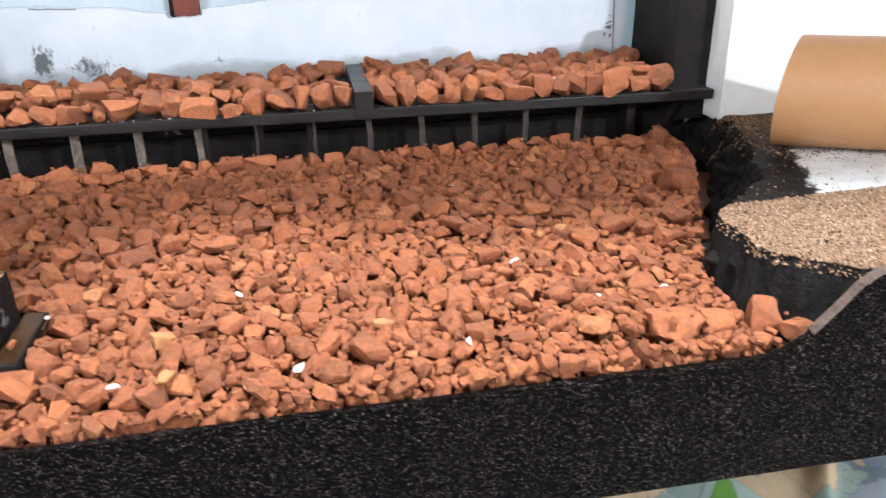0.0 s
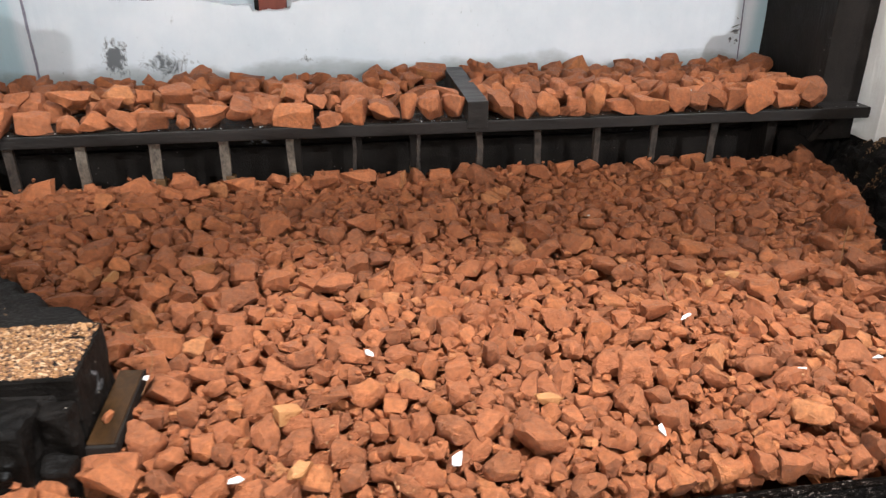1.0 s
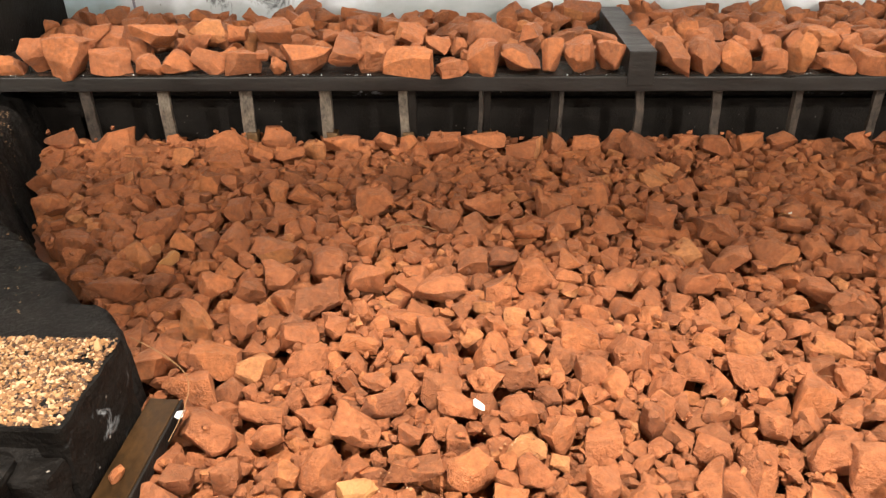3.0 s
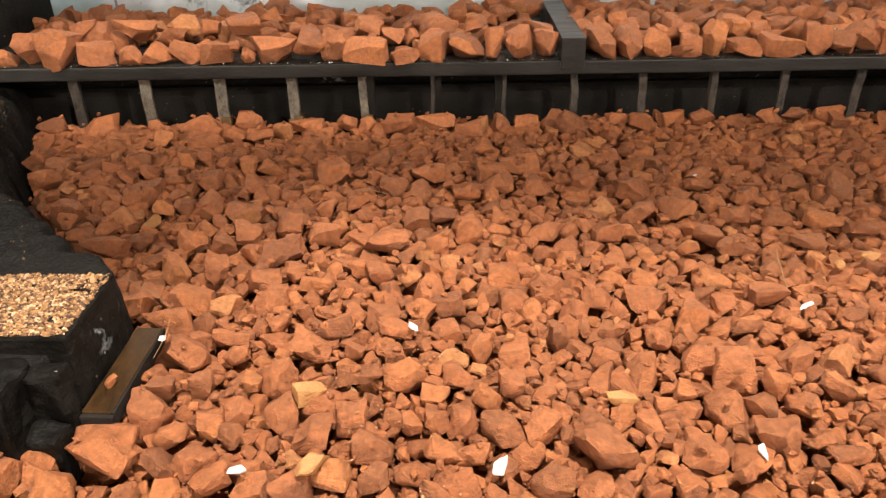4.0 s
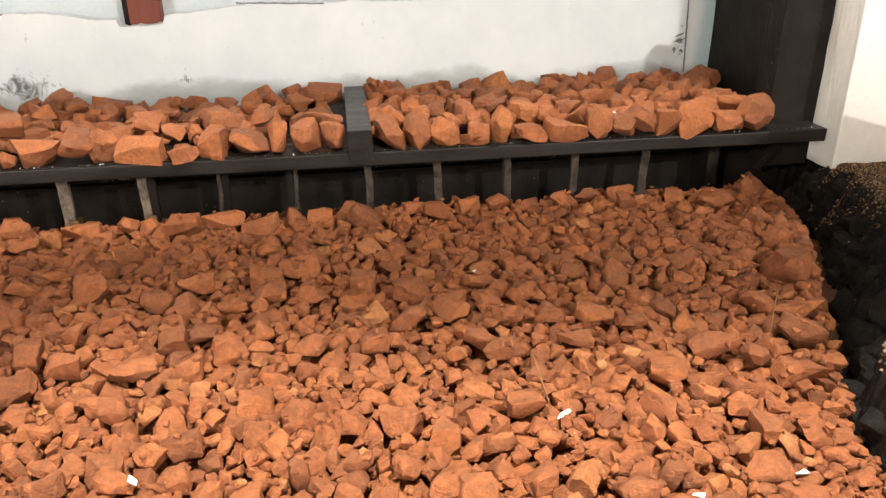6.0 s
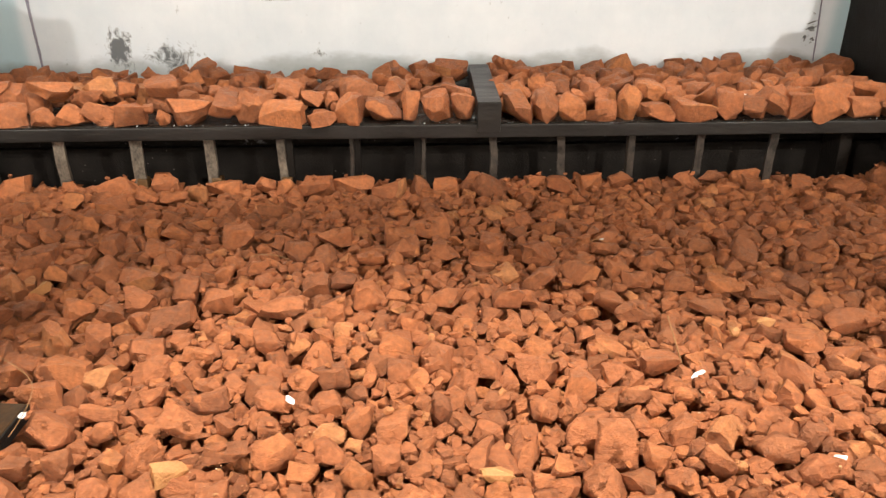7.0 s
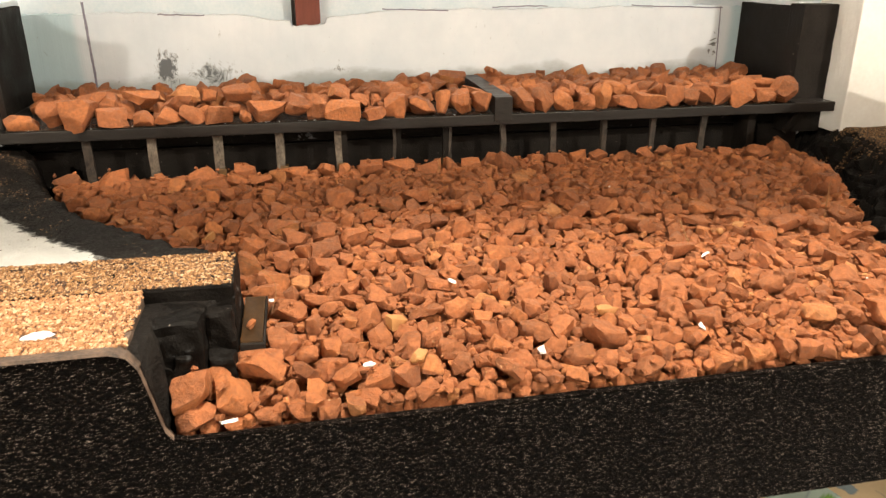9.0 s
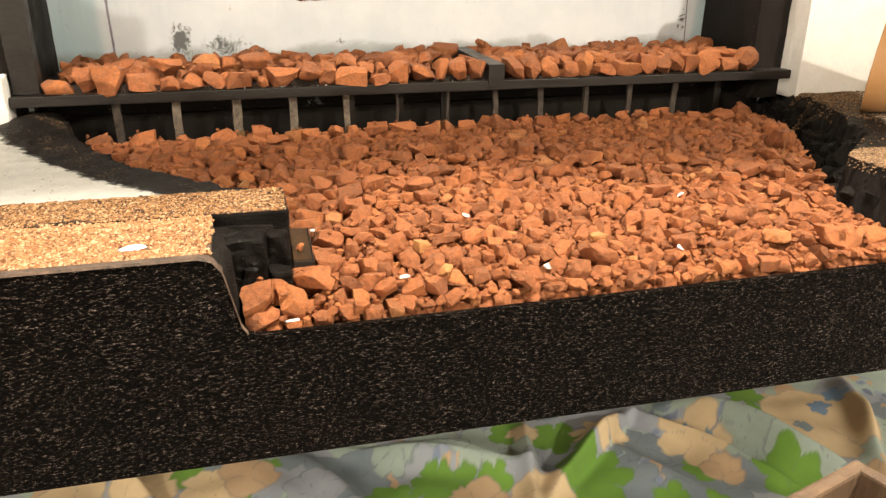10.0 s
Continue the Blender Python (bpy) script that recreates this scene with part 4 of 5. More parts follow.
# ---- strip, outcrop and granules on the west bank ----
def granules(name, count, place, size, material, label, category, seed):
    """Loose granules scattered over a ground as one mesh."""
    rng = random.Random(seed)
    corner = np.array([(-1, -1, -1), (1, -1, -1), (1, 1, -1), (-1, 1, -1), (-0.7, -0.7, 1), (0.7, -0.7, 1), (0.7, 0.7, 1), (-0.7, 0.7, 1)], float) * 0.5
    quad = [(0, 3, 2, 1), (4, 5, 6, 7), (0, 1, 5, 4), (1, 2, 6, 5), (2, 3, 7, 6), (3, 0, 4, 7)]
    vs, fs = [], []
    made = 0
    while made < count:
        spot = place(rng)
        if spot is None:
            continue
        x, y, z = spot
        s = size * math.exp(rng.gauss(0, 0.28))
        m = np.array(pose(0, 0, 0, rng.uniform(-35, 35), rng.uniform(-35, 35), rng.uniform(0, 360)).to_3x3())
        shape = corner * np.array((s * rng.uniform(0.8, 1.6), s * rng.uniform(0.7, 1.1), s * rng.uniform(0.5, 0.8))) * np.array([[rng.uniform(0.75, 1.2)] for _ in range(8)])
        vs.append(shape @ m.T + np.array((x, y, z + s * 0.15)))
        fs += [tuple(q + made * 8 for q in f) for f in quad]
        made += 1
    mesh = bpy.data.meshes.new(name)
    mesh.from_pydata(np.concatenate(vs).tolist(), [], fs)
    return tagged(link_mesh(name, mesh, material), label, category, kind="stuff")


def west_bank():
    ledge = slab(-0.70, -0.249, 0.3685, 0.4275, 0.0, 0.0325, 0.001, 8, 0.0006, 1.0)
    for v in ledge.verts:
        if v.co.z > 0.02:
            v.co.z += 0.0042 * max(0.0, (v.co.y - 0.385) / 0.0425)
    tagged(part("ledge", ledge, RIM), "low foam ledge behind the fascia covered with sand", "ledge", kind="structure")
    strip = thing("foam_strip", (-0.45, 0.458, 0.0), "black foam strip topped with brown bark granules", "foam strip")
    under(part("strip_body", slab(-0.70, -0.2005, 0.4285, 0.4800, -0.03, 0.0375, 0.0020, 18, 0.0014, 2.0), SCUFFED), strip)
    rock = thing("rock_outcrop", (-0.225, 0.40, -0.03), "chiselled black-painted foam rock at the water edge", "rock")
    for x0, x1, y0, y1, z1, seed in ((-0.2490, -0.2165, 0.3975, 0.4280, 0.0290, 1), (-0.2415, -0.2360, 0.3955, 0.4000, 0.0225, 3), (-0.2160, -0.2010, 0.4165, 0.4280, 0.0260, 5), (-0.2155, -0.2010, 0.403, 0.4160, 0.004, 8), (-0.2425, -0.2330, 0.393, 0.3960, 0.006, 11), (-0.2320, -0.2235, 0.3935, 0.3980, 0.013, 12)):
        under(part("chunk", slab(x0, x1, y0, y1, -0.035, z1, 0.0026, 16, 0.0024, seed), SCUFFED if z1 == 0.0260 else CHISELLED), rock)
    bm = slab(-0.0064, 0.0064, -0.032, 0.032, -0.0035, 0.0035, 0.0006)
    bm.transform(pose(-0.1930, 0.4535, 0.000, 0, 3, 0))
    offcut = tagged(part("wood_offcut", bm, OLIVE), "small varnished brown wood offcut with black edges lying at the rock", "wood offcut")
    bm = slab(0.0066, 0.0078, -0.032, 0.032, -0.0038, 0.0037, 0.0004)
    bm.transform(pose(-0.1930, 0.4535, 0.000, 0, 3, 0))
    part("painted_edge", bm, BLACK, offcut, "black painted edge")
    bm = slab(-0.0064, 0.0078, -0.0345, -0.0322, -0.0040, 0.0030, 0.0005)
    bm.transform(pose(-0.1930, 0.4535, 0.000, 0, 3, 0))
    part("painted_edge", bm, BLACK, offcut, "black painted end")

    def on_ledge(rng):
        x, y = rng.uniform(-0.66, -0.243), rng.uniform(0.371, 0.4285)
        if x > -0.2495 + 0.006 * noise.noise(Vector((0, y * 90, 4))) + 0.10 * max(0.0, y - 0.41):
            return None
        if (abs(x + 0.294) < 0.009 and abs(y - 0.389) < 0.0035) or (x > -0.258 and rng.random() < 0.4):
            return None
        return x, y, 0.0328 + 0.0042 * max(0.0, (y - 0.385) / 0.0425)

    def on_strip(rng):
        x, y = rng.uniform(-0.66, -0.2020), rng.uniform(0.4295, 0.4795)
        bare = noise.noise(Vector((x * 90, y * 160, 0)))
        if bare > 0.42 and rng.random() < 0.8:
            return None
        return x, y, 0.0378

    granules("sand_granules", 26000, on_ledge, 0.0013, PALECORK, "pale yellow-brown coarse sand granules on the ledge", "sand", 3)
    cover = granules("bark_covering", 34000, on_strip, 0.0010, CORK, "brown bark granules", "", 4)
    under(cover, strip)
    ob = tagged(link_mesh("plaster_chip", SHAPES[7][0].copy(), FLAKE), "white plaster chip lying in the sand", "plaster chip")
    ob.matrix_basis = Matrix.Translation((-0.294, 0.389, 0.0335)) @ pose(0, 0, 0, 4, 0, 8) @ Matrix.Diagonal((0.0085, 0.0032, 0.0016, 1))

    def crumbs(rng):
        x, y = rng.uniform(-0.46, -0.26), rng.uniform(0.49, 0.79)
        if not inside(LAND_W, x, y) or line_distance(SHORE_W, x, y) < 0.012 or (line_distance(SHORE_W, x, y) > 0.052 and rng.random() < 0.85) or noise.noise(Vector((x * 45, y * 45, 1))) < 0.1 or rng.random() < 0.75 - 1.8 * max(0, y - 0.60):
            return None
        return x, y, west_height(x, y)

    granules("scattered_granules", 420, crumbs, 0.0006, SANDCORK, "loose sand granules scattered on the black bank", "sand", 5)


west_bank()


# ---- east bank ----
def east_bank():
    def on_top(rng):
        x, y = rng.uniform(0.280, 0.62), rng.uniform(0.378, 0.520)
        edge = 0.505 + 0.12 * max(0.0, x - 0.29)
        if y > edge + 0.004 * noise.noise(Vector((x * 200, 0, 0))) or not inside(LAND_E, x, y) or line_distance(SHORE_E, x, y) < 0.0035 + 0.005 * abs(noise.noise(Vector((x * 80, y * 80, 2)))):
            return None
        z = east_height(x, y)
        return (x, y, z) if z > 0.022 else None

    granules("sand_granules", 40000, on_top, 0.0012, SANDCORK, "yellow-brown coarse sand granules on the bank", "sand", 6)

    def at_wall(rng):
        x, y = rng.uniform(0.42, 0.70), rng.uniform(0.59, 0.767)
        if rng.random() > (y - 0.59) / 0.177 * 1.1 or not inside(LAND_E, x, y):
            return None
        return x, y, east_height(x, y)

    granules("bark_granules", 12000, at_wall, 0.0010, DARKCORK, "brown bark granules swept against the white block", "bark granules", 7)

    def crumbs(rng):
        x, y = rng.uniform(0.33, 0.55), rng.uniform(0.50, 0.78)
        if not inside(LAND_E, x, y) or rng.random() < 0.5:
            return None
        return x, y, east_height(x, y)

    granules("scattered_granules", 420, crumbs, 0.0011, CORK, "loose sand granules scattered on the black slope", "sand", 8)


east_bank()


def rock_face():
    rng = random.Random(31)
    rows = []
    while len(rows) < 90:
        x, y = rng.uniform(0.27, 0.47), rng.uniform(0.392, 0.80)
        d = line_distance(SHORE_E, x, y) * (1 if inside(LAND_E, x, y) else -1)
        z = east_height(x, y)
        if not -0.004 < d < (0.012 if y < 0.52 else 0.045) or z > 0.022 or z < -0.030:
            continue
        r = rng.uniform(0.008, 0.017)
        m = Matrix.Translation((x + 0.45 * r, y, z - 0.55 * r)) @ pose(0, 0, 0, rng.uniform(-20, 20), rng.uniform(-40, 5), rng.uniform(-40, 40)) @ Matrix.Diagonal((r * rng.uniform(0.8, 1.1), r * rng.uniform(1.1, 1.7), r * rng.uniform(0.6, 0.9), 1))
        rows.append((rng.randrange(len(SHAPES)), m))
    face = joined("rock_face", rows, GROUND, None)
    face.data.attributes.new("paint", "FLOAT", "POINT").data.foreach_set("value", [1.0] * len(face.data.vertices))
    tagged(face, "chiselled black-painted rock face above the rubble", "rock", kind="stuff")


rock_face()


def kraft_tube():
    tube = thing("cardboard_tube", (0.66, 0.60, 0.0325), "brown kraft cardboard tube lying on the white ground", "cardboard tube")
    r, n, length = 0.0515, 72, 0.30
    bm = bmesh.new()
    rings = []
    for x, rad in ((0, r), (length, r), (length, r - 0.0016), (0, r - 0.0016)):
        rings.append([bm.verts.new((x + (0.018 * (1 + math.cos(2 * math.pi * k / n)) + 0.004 * (1 + math.sin(2 * math.pi * k / n)) if x == 0 else 0.0), rad * math.cos(2 * math.pi * k / n), rad * math.sin(2 * math.pi * k / n))) for k in range(n)])
    for a, b in zip(rings, rings[1:] + rings[:1]):
        for k in range(n):
            bm.faces.new((a[k], a[(k + 1) % n], b[(k + 1) % n], b[k]))
    bm.transform(pose(0.428, 0.660, 0.0318 + r, 0, 0, -25))
    under(part("tube_wall", bm, KRAFT), tube)


kraft_tube()


# ---- small things in the rubble ----
def surface(x, y):
    i, j = int((x - HEAP.x0) / HEAP.step), int((y - HEAP.y0) / HEAP.step)
    return float(HEAP.height[j, i])


def flake(rng):
    """A thin splinter with a ragged outline, about 2 across."""
    bm = bmesh.new()
    n = rng.choice((5, 6, 7))
    rim = []
    for k in range(n):
        a = 2 * math.pi * (k + rng.uniform(-0.3, 0.3)) / n
        q = rng.uniform(0.55, 1.1)
        rim.append(bm.verts.new((q * math.cos(a), q * math.sin(a), rng.uniform(-0.3, 0.3))))
    bm.faces.new(rim)
    out = bmesh.ops.extrude_face_region(bm, geom=bm.faces[:])
    for v in out["geom"]:
        if isinstance(v, bmesh.types.BMVert):
            v.co += Vector((rng.uniform(-0.2, 0.2), rng.uniform(-0.2, 0.2), rng.uniform(0.5, 1.0)))
    bmesh.ops.triangulate(bm, faces=bm.faces[:])
    bmesh.ops.recalc_face_normals(bm, faces=bm.faces)
    mesh = bpy.data.meshes.new("chip")
    bm.to_mesh(mesh)
    bm.free()
    return mesh


def chips():
    rng = random.Random(9)
    for x, y, s, material, name, label in (
            (-0.061, 0.484, 0.0050, FLAKE, "plaster_chip", "small white plaster chip lying on the rubble"), (-0.022, 0.403, 0.0090, FLAKE, "plaster_chip", "small white plaster chip lying on the rubble"),
            (0.184, 0.446, 0.0068, FLAKE, "plaster_chip", "small white plaster chip lying on the rubble"), (0.12, 0.646, 0.0030, FLAKE, "plaster_chip", "small white plaster chip lying on the rubble"),
            (-0.128, 0.396, 0.0058, FLAKE, "plaster_chip", "small white plaster chip lying on the rubble"),
            (-0.1825, 0.4740, 0.0060, FLAKE, "plaster_chip", "small white plaster chip lying on the rubble"), (0.240, 0.457, 0.0045, FLAKE, "plaster_chip", "small white plaster chip lying on the rubble"), (0.086, 0.409, 0.0060, FLAKE, "plaster_chip", "small white plaster chip lying on the rubble"),
            (0.142, 0.508, 0.0055, FLAKE, "plaster_chip", "small white plaster chip lying on the rubble"),
            (-0.233, 0.600, 0.0066, YELLOW, "pale_stone", "pale yellow brick piece in the rubble"), (0.034, 0.442, 0.0066, YELLOW, "pale_stone", "pale yellow brick piece in the rubble"),
            (-0.105, 0.440, 0.0070, YELLOW, "pale_stone", "pale yellow brick piece in the rubble"), (0.020, 0.374, 0.0060, YELLOW, "pale_stone", "pale yellow brick piece in the rubble"),
            (-0.098, 0.398, 0.0072, YELLOW, "pale_stone", "pale yellow brick piece in the rubble"), (0.190, 0.545, 0.0040, YELLOW, "pale_stone", "pale yellow brick piece in the rubble")):
        mesh = flake(rng) if material is FLAKE else SHAPES[rng.randrange(len(SHAPES))][0].copy()
        flat, shrink = (0.40, 0.62) if material is FLAKE else (0.75, 0.86)
        ob = link_mesh(name, mesh, material)
        ob.matrix_basis = Matrix.Translation((x, y, surface(x, y) + s * flat * 0.45)) @ pose(0, 0, 0, rng.uniform(-15, 15), rng.uniform(-15, 15), rng.uniform(0, 360)) @ Matrix.Diagonal((s * 1.35 * shrink, s * 0.62 * shrink, s * flat * shrink, 1))
        tagged(ob, label, "plaster chip" if material is FLAKE else "stone")


chips()


def corner_chip():
    ob = link_mesh("plaster_chip", flake(random.Random(3)), FLAKE)
    ob.matrix_basis = Matrix.Translation((-0.2030, 0.3715, -0.0175)) @ pose(0, 0, 0, -25, 10, 20) @ Matrix.Diagonal((0.0065, 0.0045, 0.0018, 1))
    tagged(ob, "small white plaster chip lodged in the corner of the basin", "plaster chip")


corner_chip()


def stray_stone():
    ob = link_mesh("stray_stone", SHAPES[9][0].copy(), STONE)
    ob.matrix_basis = Matrix.Translation((-0.1935, 0.4400, 0.0058)) @ pose(0, 0, 0, 10, 0, 40) @ Matrix.Diagonal((0.0030, 0.0024, 0.0022, 1))
    tagged(ob, "small red brick crumb lying on the wood offcut", "stone")


stray_stone()


def deck_chips():
    rng = random.Random(14)
    for x, y in ((0.206, 0.800), (0.259, 0.793)):
        z = float(EAST_ROW.height[int((y - EAST_ROW.y0) / EAST_ROW.step), int((x - EAST_ROW.x0) / EAST_ROW.step)])
        ob = link_mesh("plaster_chip", flake(rng), FLAKE)
        ob.matrix_basis = Matrix.Translation((x, y, z)) @ pose(0, 0, 0, 10, -8, rng.uniform(0, 360)) @ Matrix.Diagonal((0.0042, 0.0025, 0.0012, 1))
        tagged(ob, "small white plaster chip lying on the stone row", "plaster chip")


deck_chips()


def crumb_patches():
    """Fine white plaster crumbs lying in patches between the stones."""
    rng = random.Random(41)
    spots = ((-0.049, 0.4685), (-0.088, 0.456), (-0.081, 0.421), (0.181, 0.433), (0.226, 0.411), (0.141, 0.492), (0.118, 0.640), (-0.102, 0.443), (-0.066, 0.436), (0.010, 0.577), (-0.052, 0.383), (-0.150, 0.384), (0.02, 0.384), (0.10, 0.388))

    def place(g):
        x, y = g.choice(spots)
        x, y = x + g.gauss(0, 0.006), y + g.gauss(0, 0.006)
        return (x, y, surface(x, y) - 0.0005) if inside(BASIN, x, y) else None

    granules("crumbs_and_glints", 220, place, 0.0007, PALECORK, "fine pale plaster crumbs between the stones", "plaster crumbs", 42)


crumb_patches()


def deck_glints():
    # White crumbs put in for the glints of wet glue on the deck edge.
    def place(g):
        x = g.uniform(-0.42, 0.43)
        return (x, g.uniform(0.7768, 0.7795), 0.0602) if abs(x - 0.053) > 0.013 and noise.noise(Vector((x * 30, 0, 3))) > 0.0 else None

    granules("crumbs_and_glints", 90, place, 0.0005, FLAKE, "fine white crumbs put in for glue glints along the edge of the deck", "plaster crumbs", 43)


deck_glints()


def straw(points, r, label, material=TWIG, name="straw"):
    curve = bpy.data.curves.new("straw", "CURVE")
    curve.dimensions, curve.bevel_depth, curve.bevel_resolution = "3D", r, 2
    s = curve.splines.new("NURBS")
    s.points.add(len(points) - 1)
    for p, c in zip(s.points, points):
        p.co = (*c, 1)
    s.use_endpoint_u = True
    s.order_u = 3
    ob = new("straw", curve)
    curve.materials.append(material)
    deps = bpy.context.evaluated_depsgraph_get()
    mesh = bpy.data.meshes.new_from_object(ob.evaluated_get(deps))
    bpy.data.objects.remove(ob)
    tagged(link_mesh(name, mesh, material), label, name)


def straws():
    z = surface(0.136, 0.53)
    straw([(0.137, 0.520, z - 0.003), (0.134, 0.526, z + 0.008), (0.131, 0.533, z + 0.018)], 0.0004, "thin dry straw sticking out of the rubble")
    z = surface(0.275, 0.552)
    straw([(0.2752, 0.552, z - 0.004), (0.2745, 0.5525, z + 0.012), (0.2752, 0.553, z + 0.030)], 0.00035, "thin dry straw sticking out of the rubble")
    z = surface(-0.178, 0.47)
    straw([(-0.205, 0.492, 0.030), (-0.188, 0.492, 0.020), (-0.176, 0.480, 0.012), (-0.182, 0.460, z)], 0.00018, "thin dry straw hanging over the edge of the strip")
    z = surface(-0.10, 0.63)
    straw([(-0.115, 0.628, z + 0.001), (-0.10, 0.634, z + 0.004), (-0.085, 0.626, z + 0.001)], 0.00022, "thin dry straw lying on the rubble")


straws()


def bead():
    z = surface(0.1711, 0.5401)
    bm = bmesh.new()
    bmesh.ops.create_icosphere(bm, subdivisions=2, radius=0.0030)
    for v in bm.verts:
        v.co += noise.noise_vector(v.co * 300) * 0.0004
    bm.transform(Matrix.Translation((0.1711, 0.5395, z + 0.0025)))
    tagged(part("bead", bm, YELLOW), "small dull yellow bead lying on the rubble", "bead")
    z = surface(0.1181, 0.6405)
    straw([(0.112, 0.643, z + 0.000), (0.118, 0.644, z + 0.003), (0.124, 0.638, z - 0.001)], 0.0002, "curled pale plastic thread on the rubble", YELLOW, "thread")


bead()


# ---- cloth and timber under the layout ----
FOLDS = [(0.421, 0.860, 0.553, 0.685, 0.050, 0.026), (0.339, 0.867, 0.442, 0.729, 0.022, 0.018), (0.286, 0.848, 0.163, 0.744, 0.045, 0.022), (-0.008, 0.862, 0.094, 0.791, 0.035, 0.022), (0.147, 0.850, 0.112, 0.744, 0.030, 0.018), (-0.082, 0.879, 0.003, 0.831, 0.030, 0.018), (-0.455, 0.889, -0.407, 0.830, 0.040, 0.020), (0.270, 0.786, 0.347, 0.665, 0.022, 0.030), (-0.178, 0.850, -0.124, 0.763, 0.022, 0.030), (0.724, 0.855, 0.651, 0.697, 0.030, 0.020)]


CREAM_BLOOMS = [(0.625, 0.801, 0.092, 3, 0.12, 0.3), (0.392, 0.793, 0.058, 5, 0.35, 0.5), (0.400, 0.721, 0.033, 3, 0.30, 1.2), (0.256, 0.832, 0.044, 7, 0.50, 0.2), (0.142, 0.866, 0.027, 3, 0.40, 1.8), (0.035, 0.732, 0.049, 5, 0.30, 0.1), (0.121, 0.712, 0.051, 6, 0.30, 0.9), (-0.326, 0.837, 0.045, 5, 0.35, 0.4), (-0.273, 0.856, 0.043, 3, 0.30, 2.0), (-0.415, 0.865, 0.049, 5, 0.30, 0.3), (-0.512, 0.860, 0.054, 4, 0.25, 0.8), (0.621, 0.663, 0.029, 4, 0.30, 0.1)]
GREEN_LEAVES = [(0.192, 0.850, 0.042, 5, 0.38, 0.4), (0.556, 0.833, 0.039, 3, 0.45, 1.5), (0.208, 0.749, 0.057, 7, 0.38, 0.3), (0.482, 0.685, 0.048, 5, 0.38, 2.6), (0.015, 0.764, 0.046, 5, 0.45, 0.1), (-0.082, 0.780, 0.036, 5, 0.38, 0.6), (-0.016, 0.786, 0.040, 7, 0.38, 1.1), (0.065, 0.765, 0.028, 5, 0.38, 0.3), (-0.367, 0.874, 0.030, 5, 0.38, 0.9), (-0.303, 0.817, 0.034, 7, 0.38, 0.2), (0.552, 0.892, 0.036, 7, 0.38, 0.1), (0.372, 0.728, 0.033, 5, 0.45, 0.7), (0.123, 0.878, 0.033, 5, 0.38, 0.3), (0.294, 0.677, 0.026, 5, 0.38, 0.3), (-0.241, 0.878, 0.016, 5, 0.40, 0.1), (0.355, 0.657, 0.022, 5, 0.38, 0.8)]
SLATE_BLOOMS = [(0.494, 0.836, 0.050, 9, 0.28, 0.2), (0.223, 0.715, 0.072, 11, 0.30, 0.4), (0.301, 0.792, 0.050, 9, 0.30, 0.1), (0.205, 0.815, 0.059, 7, 0.20, 0.8), (-0.139, 0.834, 0.068, 5, 0.20, 0.3), (0.347, 0.679, 0.070, 5, 0.20, 0.5), (-0.182, 0.800, 0.050, 7, 0.30, 0.2)]
SAGE_BLOOMS = [(0.076, 0.838, 0.069, 9, 0.28, 0.3), (0.473, 0.760, 0.057, 9, 0.25, 0.2), (0.530, 0.711, 0.059, 9, 0.25, 0.9), (0.008, 0.875, 0.046, 7, 0.30, 0.1), (0.701, 0.759, 0.042, 5, 0.30, 0.4), (-0.060, 0.862, 0.039, 7, 0.30, 0.6)]
BLUE_FLORETS = [(0.653, 0.833, 0.021, 5, 0.50, 0.2), (0.590, 0.793, 0.017, 5, 0.50, 0.8), (0.694, 0.853, 0.022, 5, 0.60, 0.4), (0.387, 0.881, 0.016, 5, 0.40, 0.5), (0.395, 0.815, 0.011, 5, 0.50, 0.2), (0.422, 0.794, 0.010, 5, 0.50, 0.9)]


def ripple(x, y, size, seed):
    """Smooth uneven values of about -1 to 1, from waves that cross at odd angles."""
    total = 0.0
    for k in range(5):
        turn = seed * 1.7 + k * 2.4
        total = total + np.sin(size * (1 + 0.37 * k) * (x * math.cos(turn) + y * math.sin(turn)) + seed * 3.1 + k * 1.3 + 1.5 * np.sin(size * 0.6 * (y * math.cos(turn) - x * math.sin(turn))))
    return total / 3.2


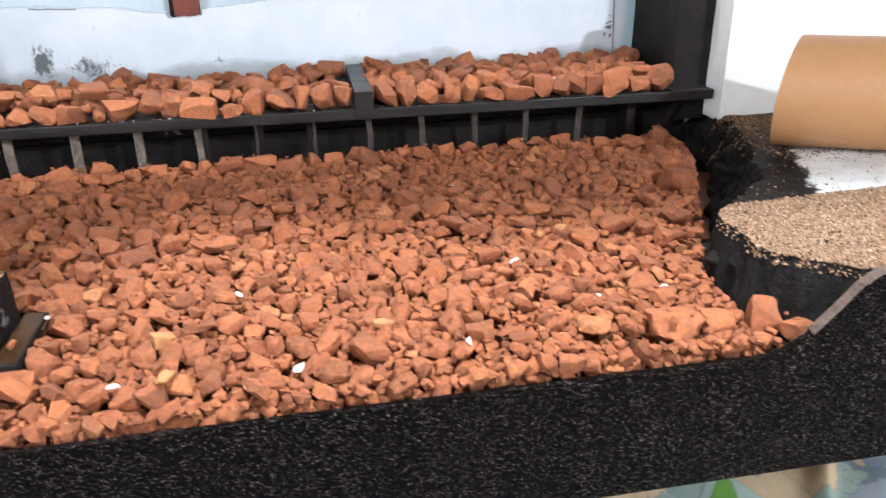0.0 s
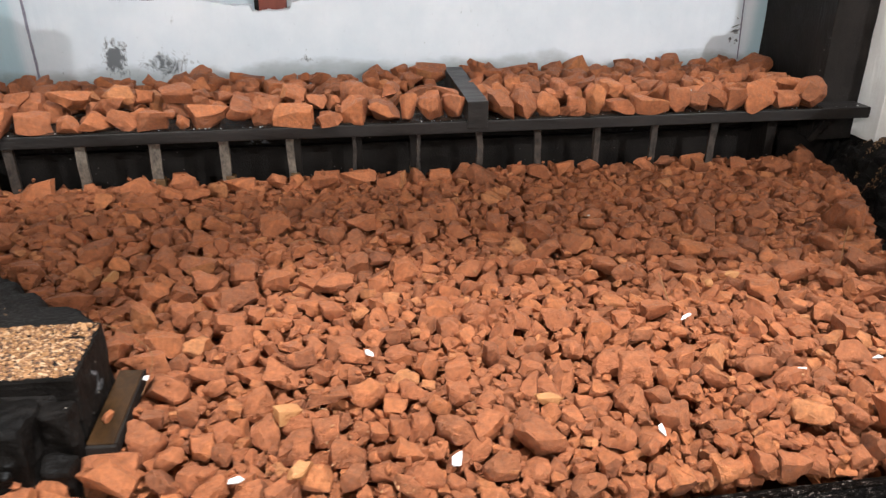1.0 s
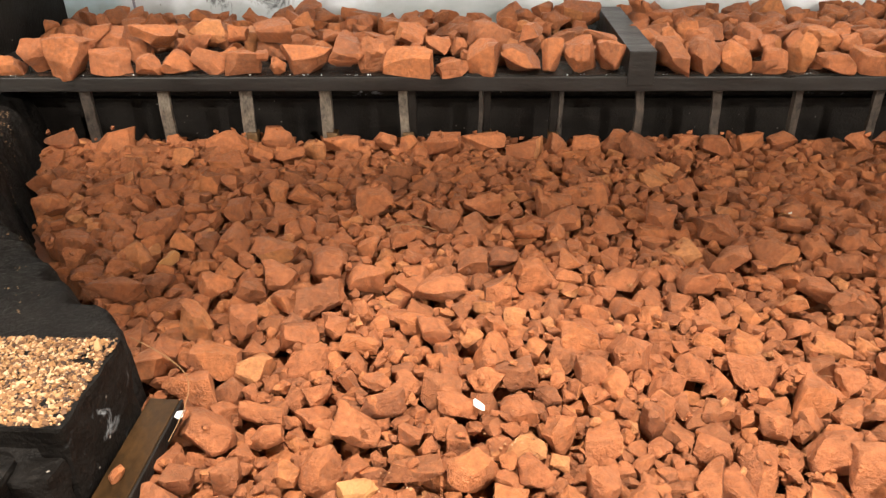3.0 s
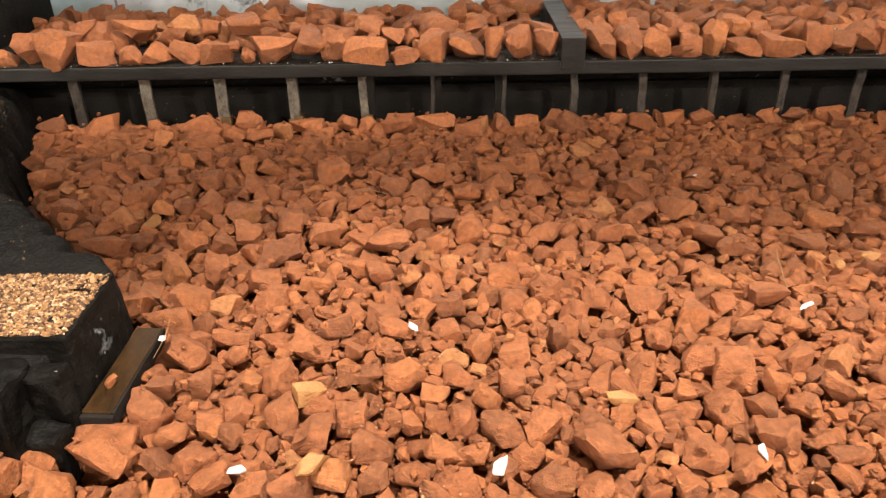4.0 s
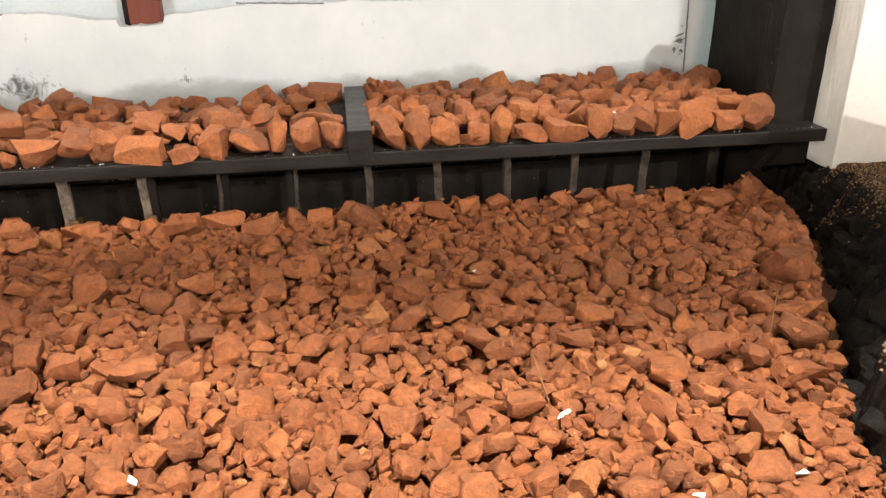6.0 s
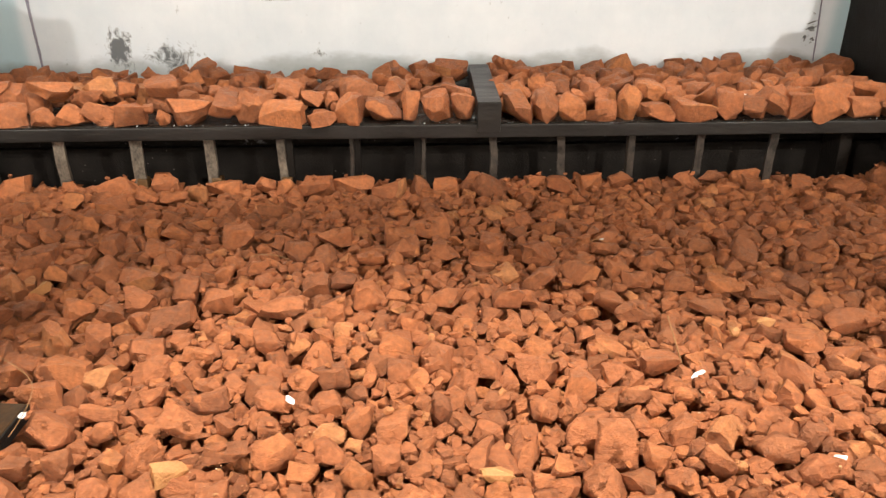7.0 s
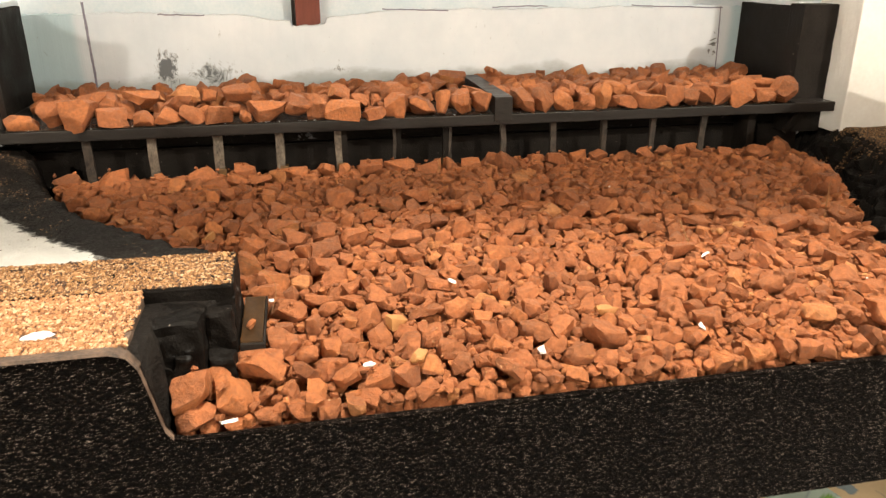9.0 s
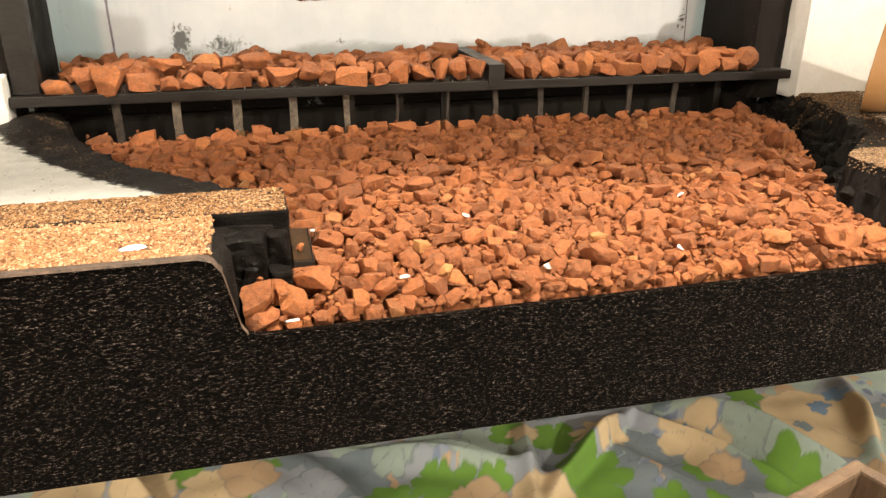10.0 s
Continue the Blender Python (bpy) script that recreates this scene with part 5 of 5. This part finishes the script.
def cloth_print(x, y):
    """The printed pattern of the cloth: ground, clusters of florets, then blooms and leaves with drawn petals."""
    cream, peach, slate, lilac, sage, green, deep = [np.array(c) for c in ((0.60, 0.46, 0.29), (0.50, 0.35, 0.22), (0.19, 0.235, 0.275), (0.30, 0.33, 0.38), (0.33, 0.41, 0.37), (0.125, 0.265, 0.040), (0.10, 0.12, 0.18))]
    px, py = x + 0.004 * ripple(x, y, 60, 1) + 0.0025 * ripple(x, y, 170, 2), y + 0.004 * ripple(x, y, 60, 3) + 0.0025 * ripple(x, y, 170, 4)

    def lay(base, mask, colour):
        return base + (colour - base) * np.clip(mask, 0, 1)[..., None]

    g = ripple(px, py, 22, 5)
    tone = np.broadcast_to(lilac, x.shape + (3,)).copy()
    for mask, colour in ((g > 0.35, sage), (g < -0.45, slate), (ripple(px, py, 26, 7) > 0.75, peach)):
        tone = lay(tone, mask * 1.0, colour)
    rng = np.random.default_rng(5)
    step = 0.021
    jitter = rng.uniform(0.15, 0.85, (120, 120, 3))
    ci, cj = np.floor(px / step).astype(int), np.floor(py / step).astype(int)
    cell = jitter[ci % 120, cj % 120]
    reach = np.hypot(px - (ci + cell[..., 0]) * step, py - (cj + cell[..., 1]) * step)
    cluster = (ripple(px, py, 19, 9) > 0.30) * np.clip((0.0085 - reach) / 0.002, 0, 1)
    for low, colour in ((0.0, (0.20, 0.25, 0.36)), (0.40, (0.28, 0.34, 0.44)), (0.62, (0.16, 0.19, 0.27)), (0.75, (0.50, 0.35, 0.22))):
        tone = lay(tone, cluster * (cell[..., 2] > low), np.array(colour))
    for blooms, colours, ink in ((SLATE_BLOOMS, (lilac, slate, slate), 0.55), (SAGE_BLOOMS, (sage, 0.9 * sage), 0.6), (GREEN_LEAVES, (green, 1.15 * green), 0.25), (CREAM_BLOOMS, (cream, cream, peach), 0.4), (BLUE_FLORETS, (np.array((0.15, 0.24, 0.37)), np.array((0.20, 0.27, 0.31))), 0.3)):
        for k, (bx, by, radius, petals, dent, turn) in enumerate(blooms):
            dx, dy = px - bx, py - by
            far, lobe = np.hypot(dx, dy), np.abs(np.cos((np.arctan2(dy, dx) + turn) * petals / 2))
            depth = radius * (1 - dent + dent * np.sqrt(lobe)) - far
            mask = np.clip(depth / 0.002 + 0.5, 0, 1)
            tone = lay(tone, mask, colours[k % len(colours)])
            line = np.maximum(np.clip(1 - np.abs(depth - 0.001) / 0.0025, 0, 1), mask * np.clip(1 - lobe * far / 0.003, 0, 1) * (far > radius * 0.22))
            tone = lay(tone, ink * line, deep)
    return tone


def cloth_height(x, y):
    z = -0.508 + 0.008 * ripple(x, y, 11, 2) + 0.003 * ripple(x, y, 40, 6)
    for x0, y0, x1, y1, high, wide in FOLDS:
        length = math.hypot(x1 - x0, y1 - y0)
        ux, uy = (x1 - x0) / length, (y1 - y0) / length
        along, across = (x - x0) * ux + (y - y0) * uy, (y - y0) * ux - (x - x0) * uy + 0.006 * ripple(x, y, 18, 8)
        ends = 1 / (1 + np.exp(np.clip(-(along + 0.02) / 0.02, -50, 50))) / (1 + np.exp(np.clip((along - length - 0.02) / 0.03, -50, 50)))
        z = z + high * ends * np.exp(-(across / np.where(across < 0, wide, 0.45 * wide)) ** 2)
    return z


def cloth():
    """A spread of cotton with finer squares where its print and folds lie open to view."""
    xs = np.concatenate([np.arange(-1.0, -0.70, 0.03), np.arange(-0.70, 0.92, 0.0026), np.arange(0.92, 1.2, 0.03)])
    ys = np.concatenate([np.arange(-0.2, 0.50, 0.03), np.arange(0.50, 0.96, 0.0026), np.arange(0.96, 1.3, 0.03)])
    x, y = np.meshgrid(xs, ys)
    nx, ny = len(xs), len(ys)
    verts = np.stack([x, y, cloth_height(x, y)], axis=-1).reshape(-1, 3)
    k = (np.arange(ny - 1)[:, None] * nx + np.arange(nx - 1)[None, :]).ravel()
    mesh = bpy.data.meshes.new("cloth")
    mesh.from_pydata(verts.tolist(), [], np.stack([k, k + 1, k + 1 + nx, k + nx], axis=-1).tolist())
    dye = np.concatenate([cloth_print(x, y), np.ones((ny, nx, 1))], axis=-1)
    mesh.attributes.new("print", "FLOAT_COLOR", "POINT").data.foreach_set("color", dye.ravel())
    mesh.shade_smooth()
    return tagged(link_mesh("cloth", mesh, CLOTH), "crumpled floral cotton cloth in cream, blue and green", "cloth")


def below():
    cloth()
    tagged(part("bench", slab(-1.05, 1.25, -0.25, 1.35, -0.95, -0.555, 0.003), BOARD), "plain wooden bench under the cloth", "bench")
    crate = thing("wooden_crate", (-0.097, -0.015, -0.53), "open rough timber crate standing among the cloth", "crate")
    for k in range(4):
        for n in range(5):
            z0 = -0.525 + n * 0.1160
            bm = slab(-0.090, 0.090, 0.0855, 0.090, z0, z0 + 0.1140, 0.0012, 4, 0.0008, k + z0)
            bm.transform(pose(-0.0973, -0.0147, 0, 0, 0, 17.0 + 90 * k))
            under(part("board", bm, TIMBER), crate)

    table = thing("base_table", (0.11, 1.0, -0.51), "plain wooden base board on a trestle under the layout", "table")
    under(part("base_board", slab(-0.72, 0.95, 0.392, 1.02, -0.105, -0.094, 0.001), BOARD), table)
    under(part("trestle", slab(-0.60, 0.83, 0.985, 1.015, -0.52, -0.105, 0.001), BOARD), table)


below()


# ---- unseen flaps added under the lamp to darken part of the layout ----
def light_blocker():
    shade = thing("light_blocker", (0.13, 0.26, 1.42), "unseen pair of flaps added under the ceiling lamp to shape its shadow", "lamp shade", kind="structure")
    bm = bmesh.new()
    # Outline is cut so that its shadow falls as a band across the rubble.
    outline = [bm.verts.new((x, y, 1.42)) for x, y in ((-0.0505, 0.2260), (0.1190, 0.2260), (0.1265, 0.2362), (0.1431, 0.2318), (0.3090, 0.204), (0.3090, 0.2519), (0.15, 0.2512), (0.1223, 0.2480), (-0.0505, 0.2491))]
    bm.faces.new(outline)
    bmesh.ops.solidify(bm, geom=bm.faces[:], thickness=0.002)
    under(part("flap", bm, ROOM), shade)
    # Second added flap keeps the overhead lamp off the back wall.
    under(part("flap", slab(0.0919, 0.3171, 0.2567, 0.3235, 1.4185, 1.4205, 0.0), ROOM), shade)
    under(part("hanger", slab(0.298, 0.302, 0.2500, 0.2590, 1.416, 1.600, 0.0), ROOM), shade)


light_blocker()
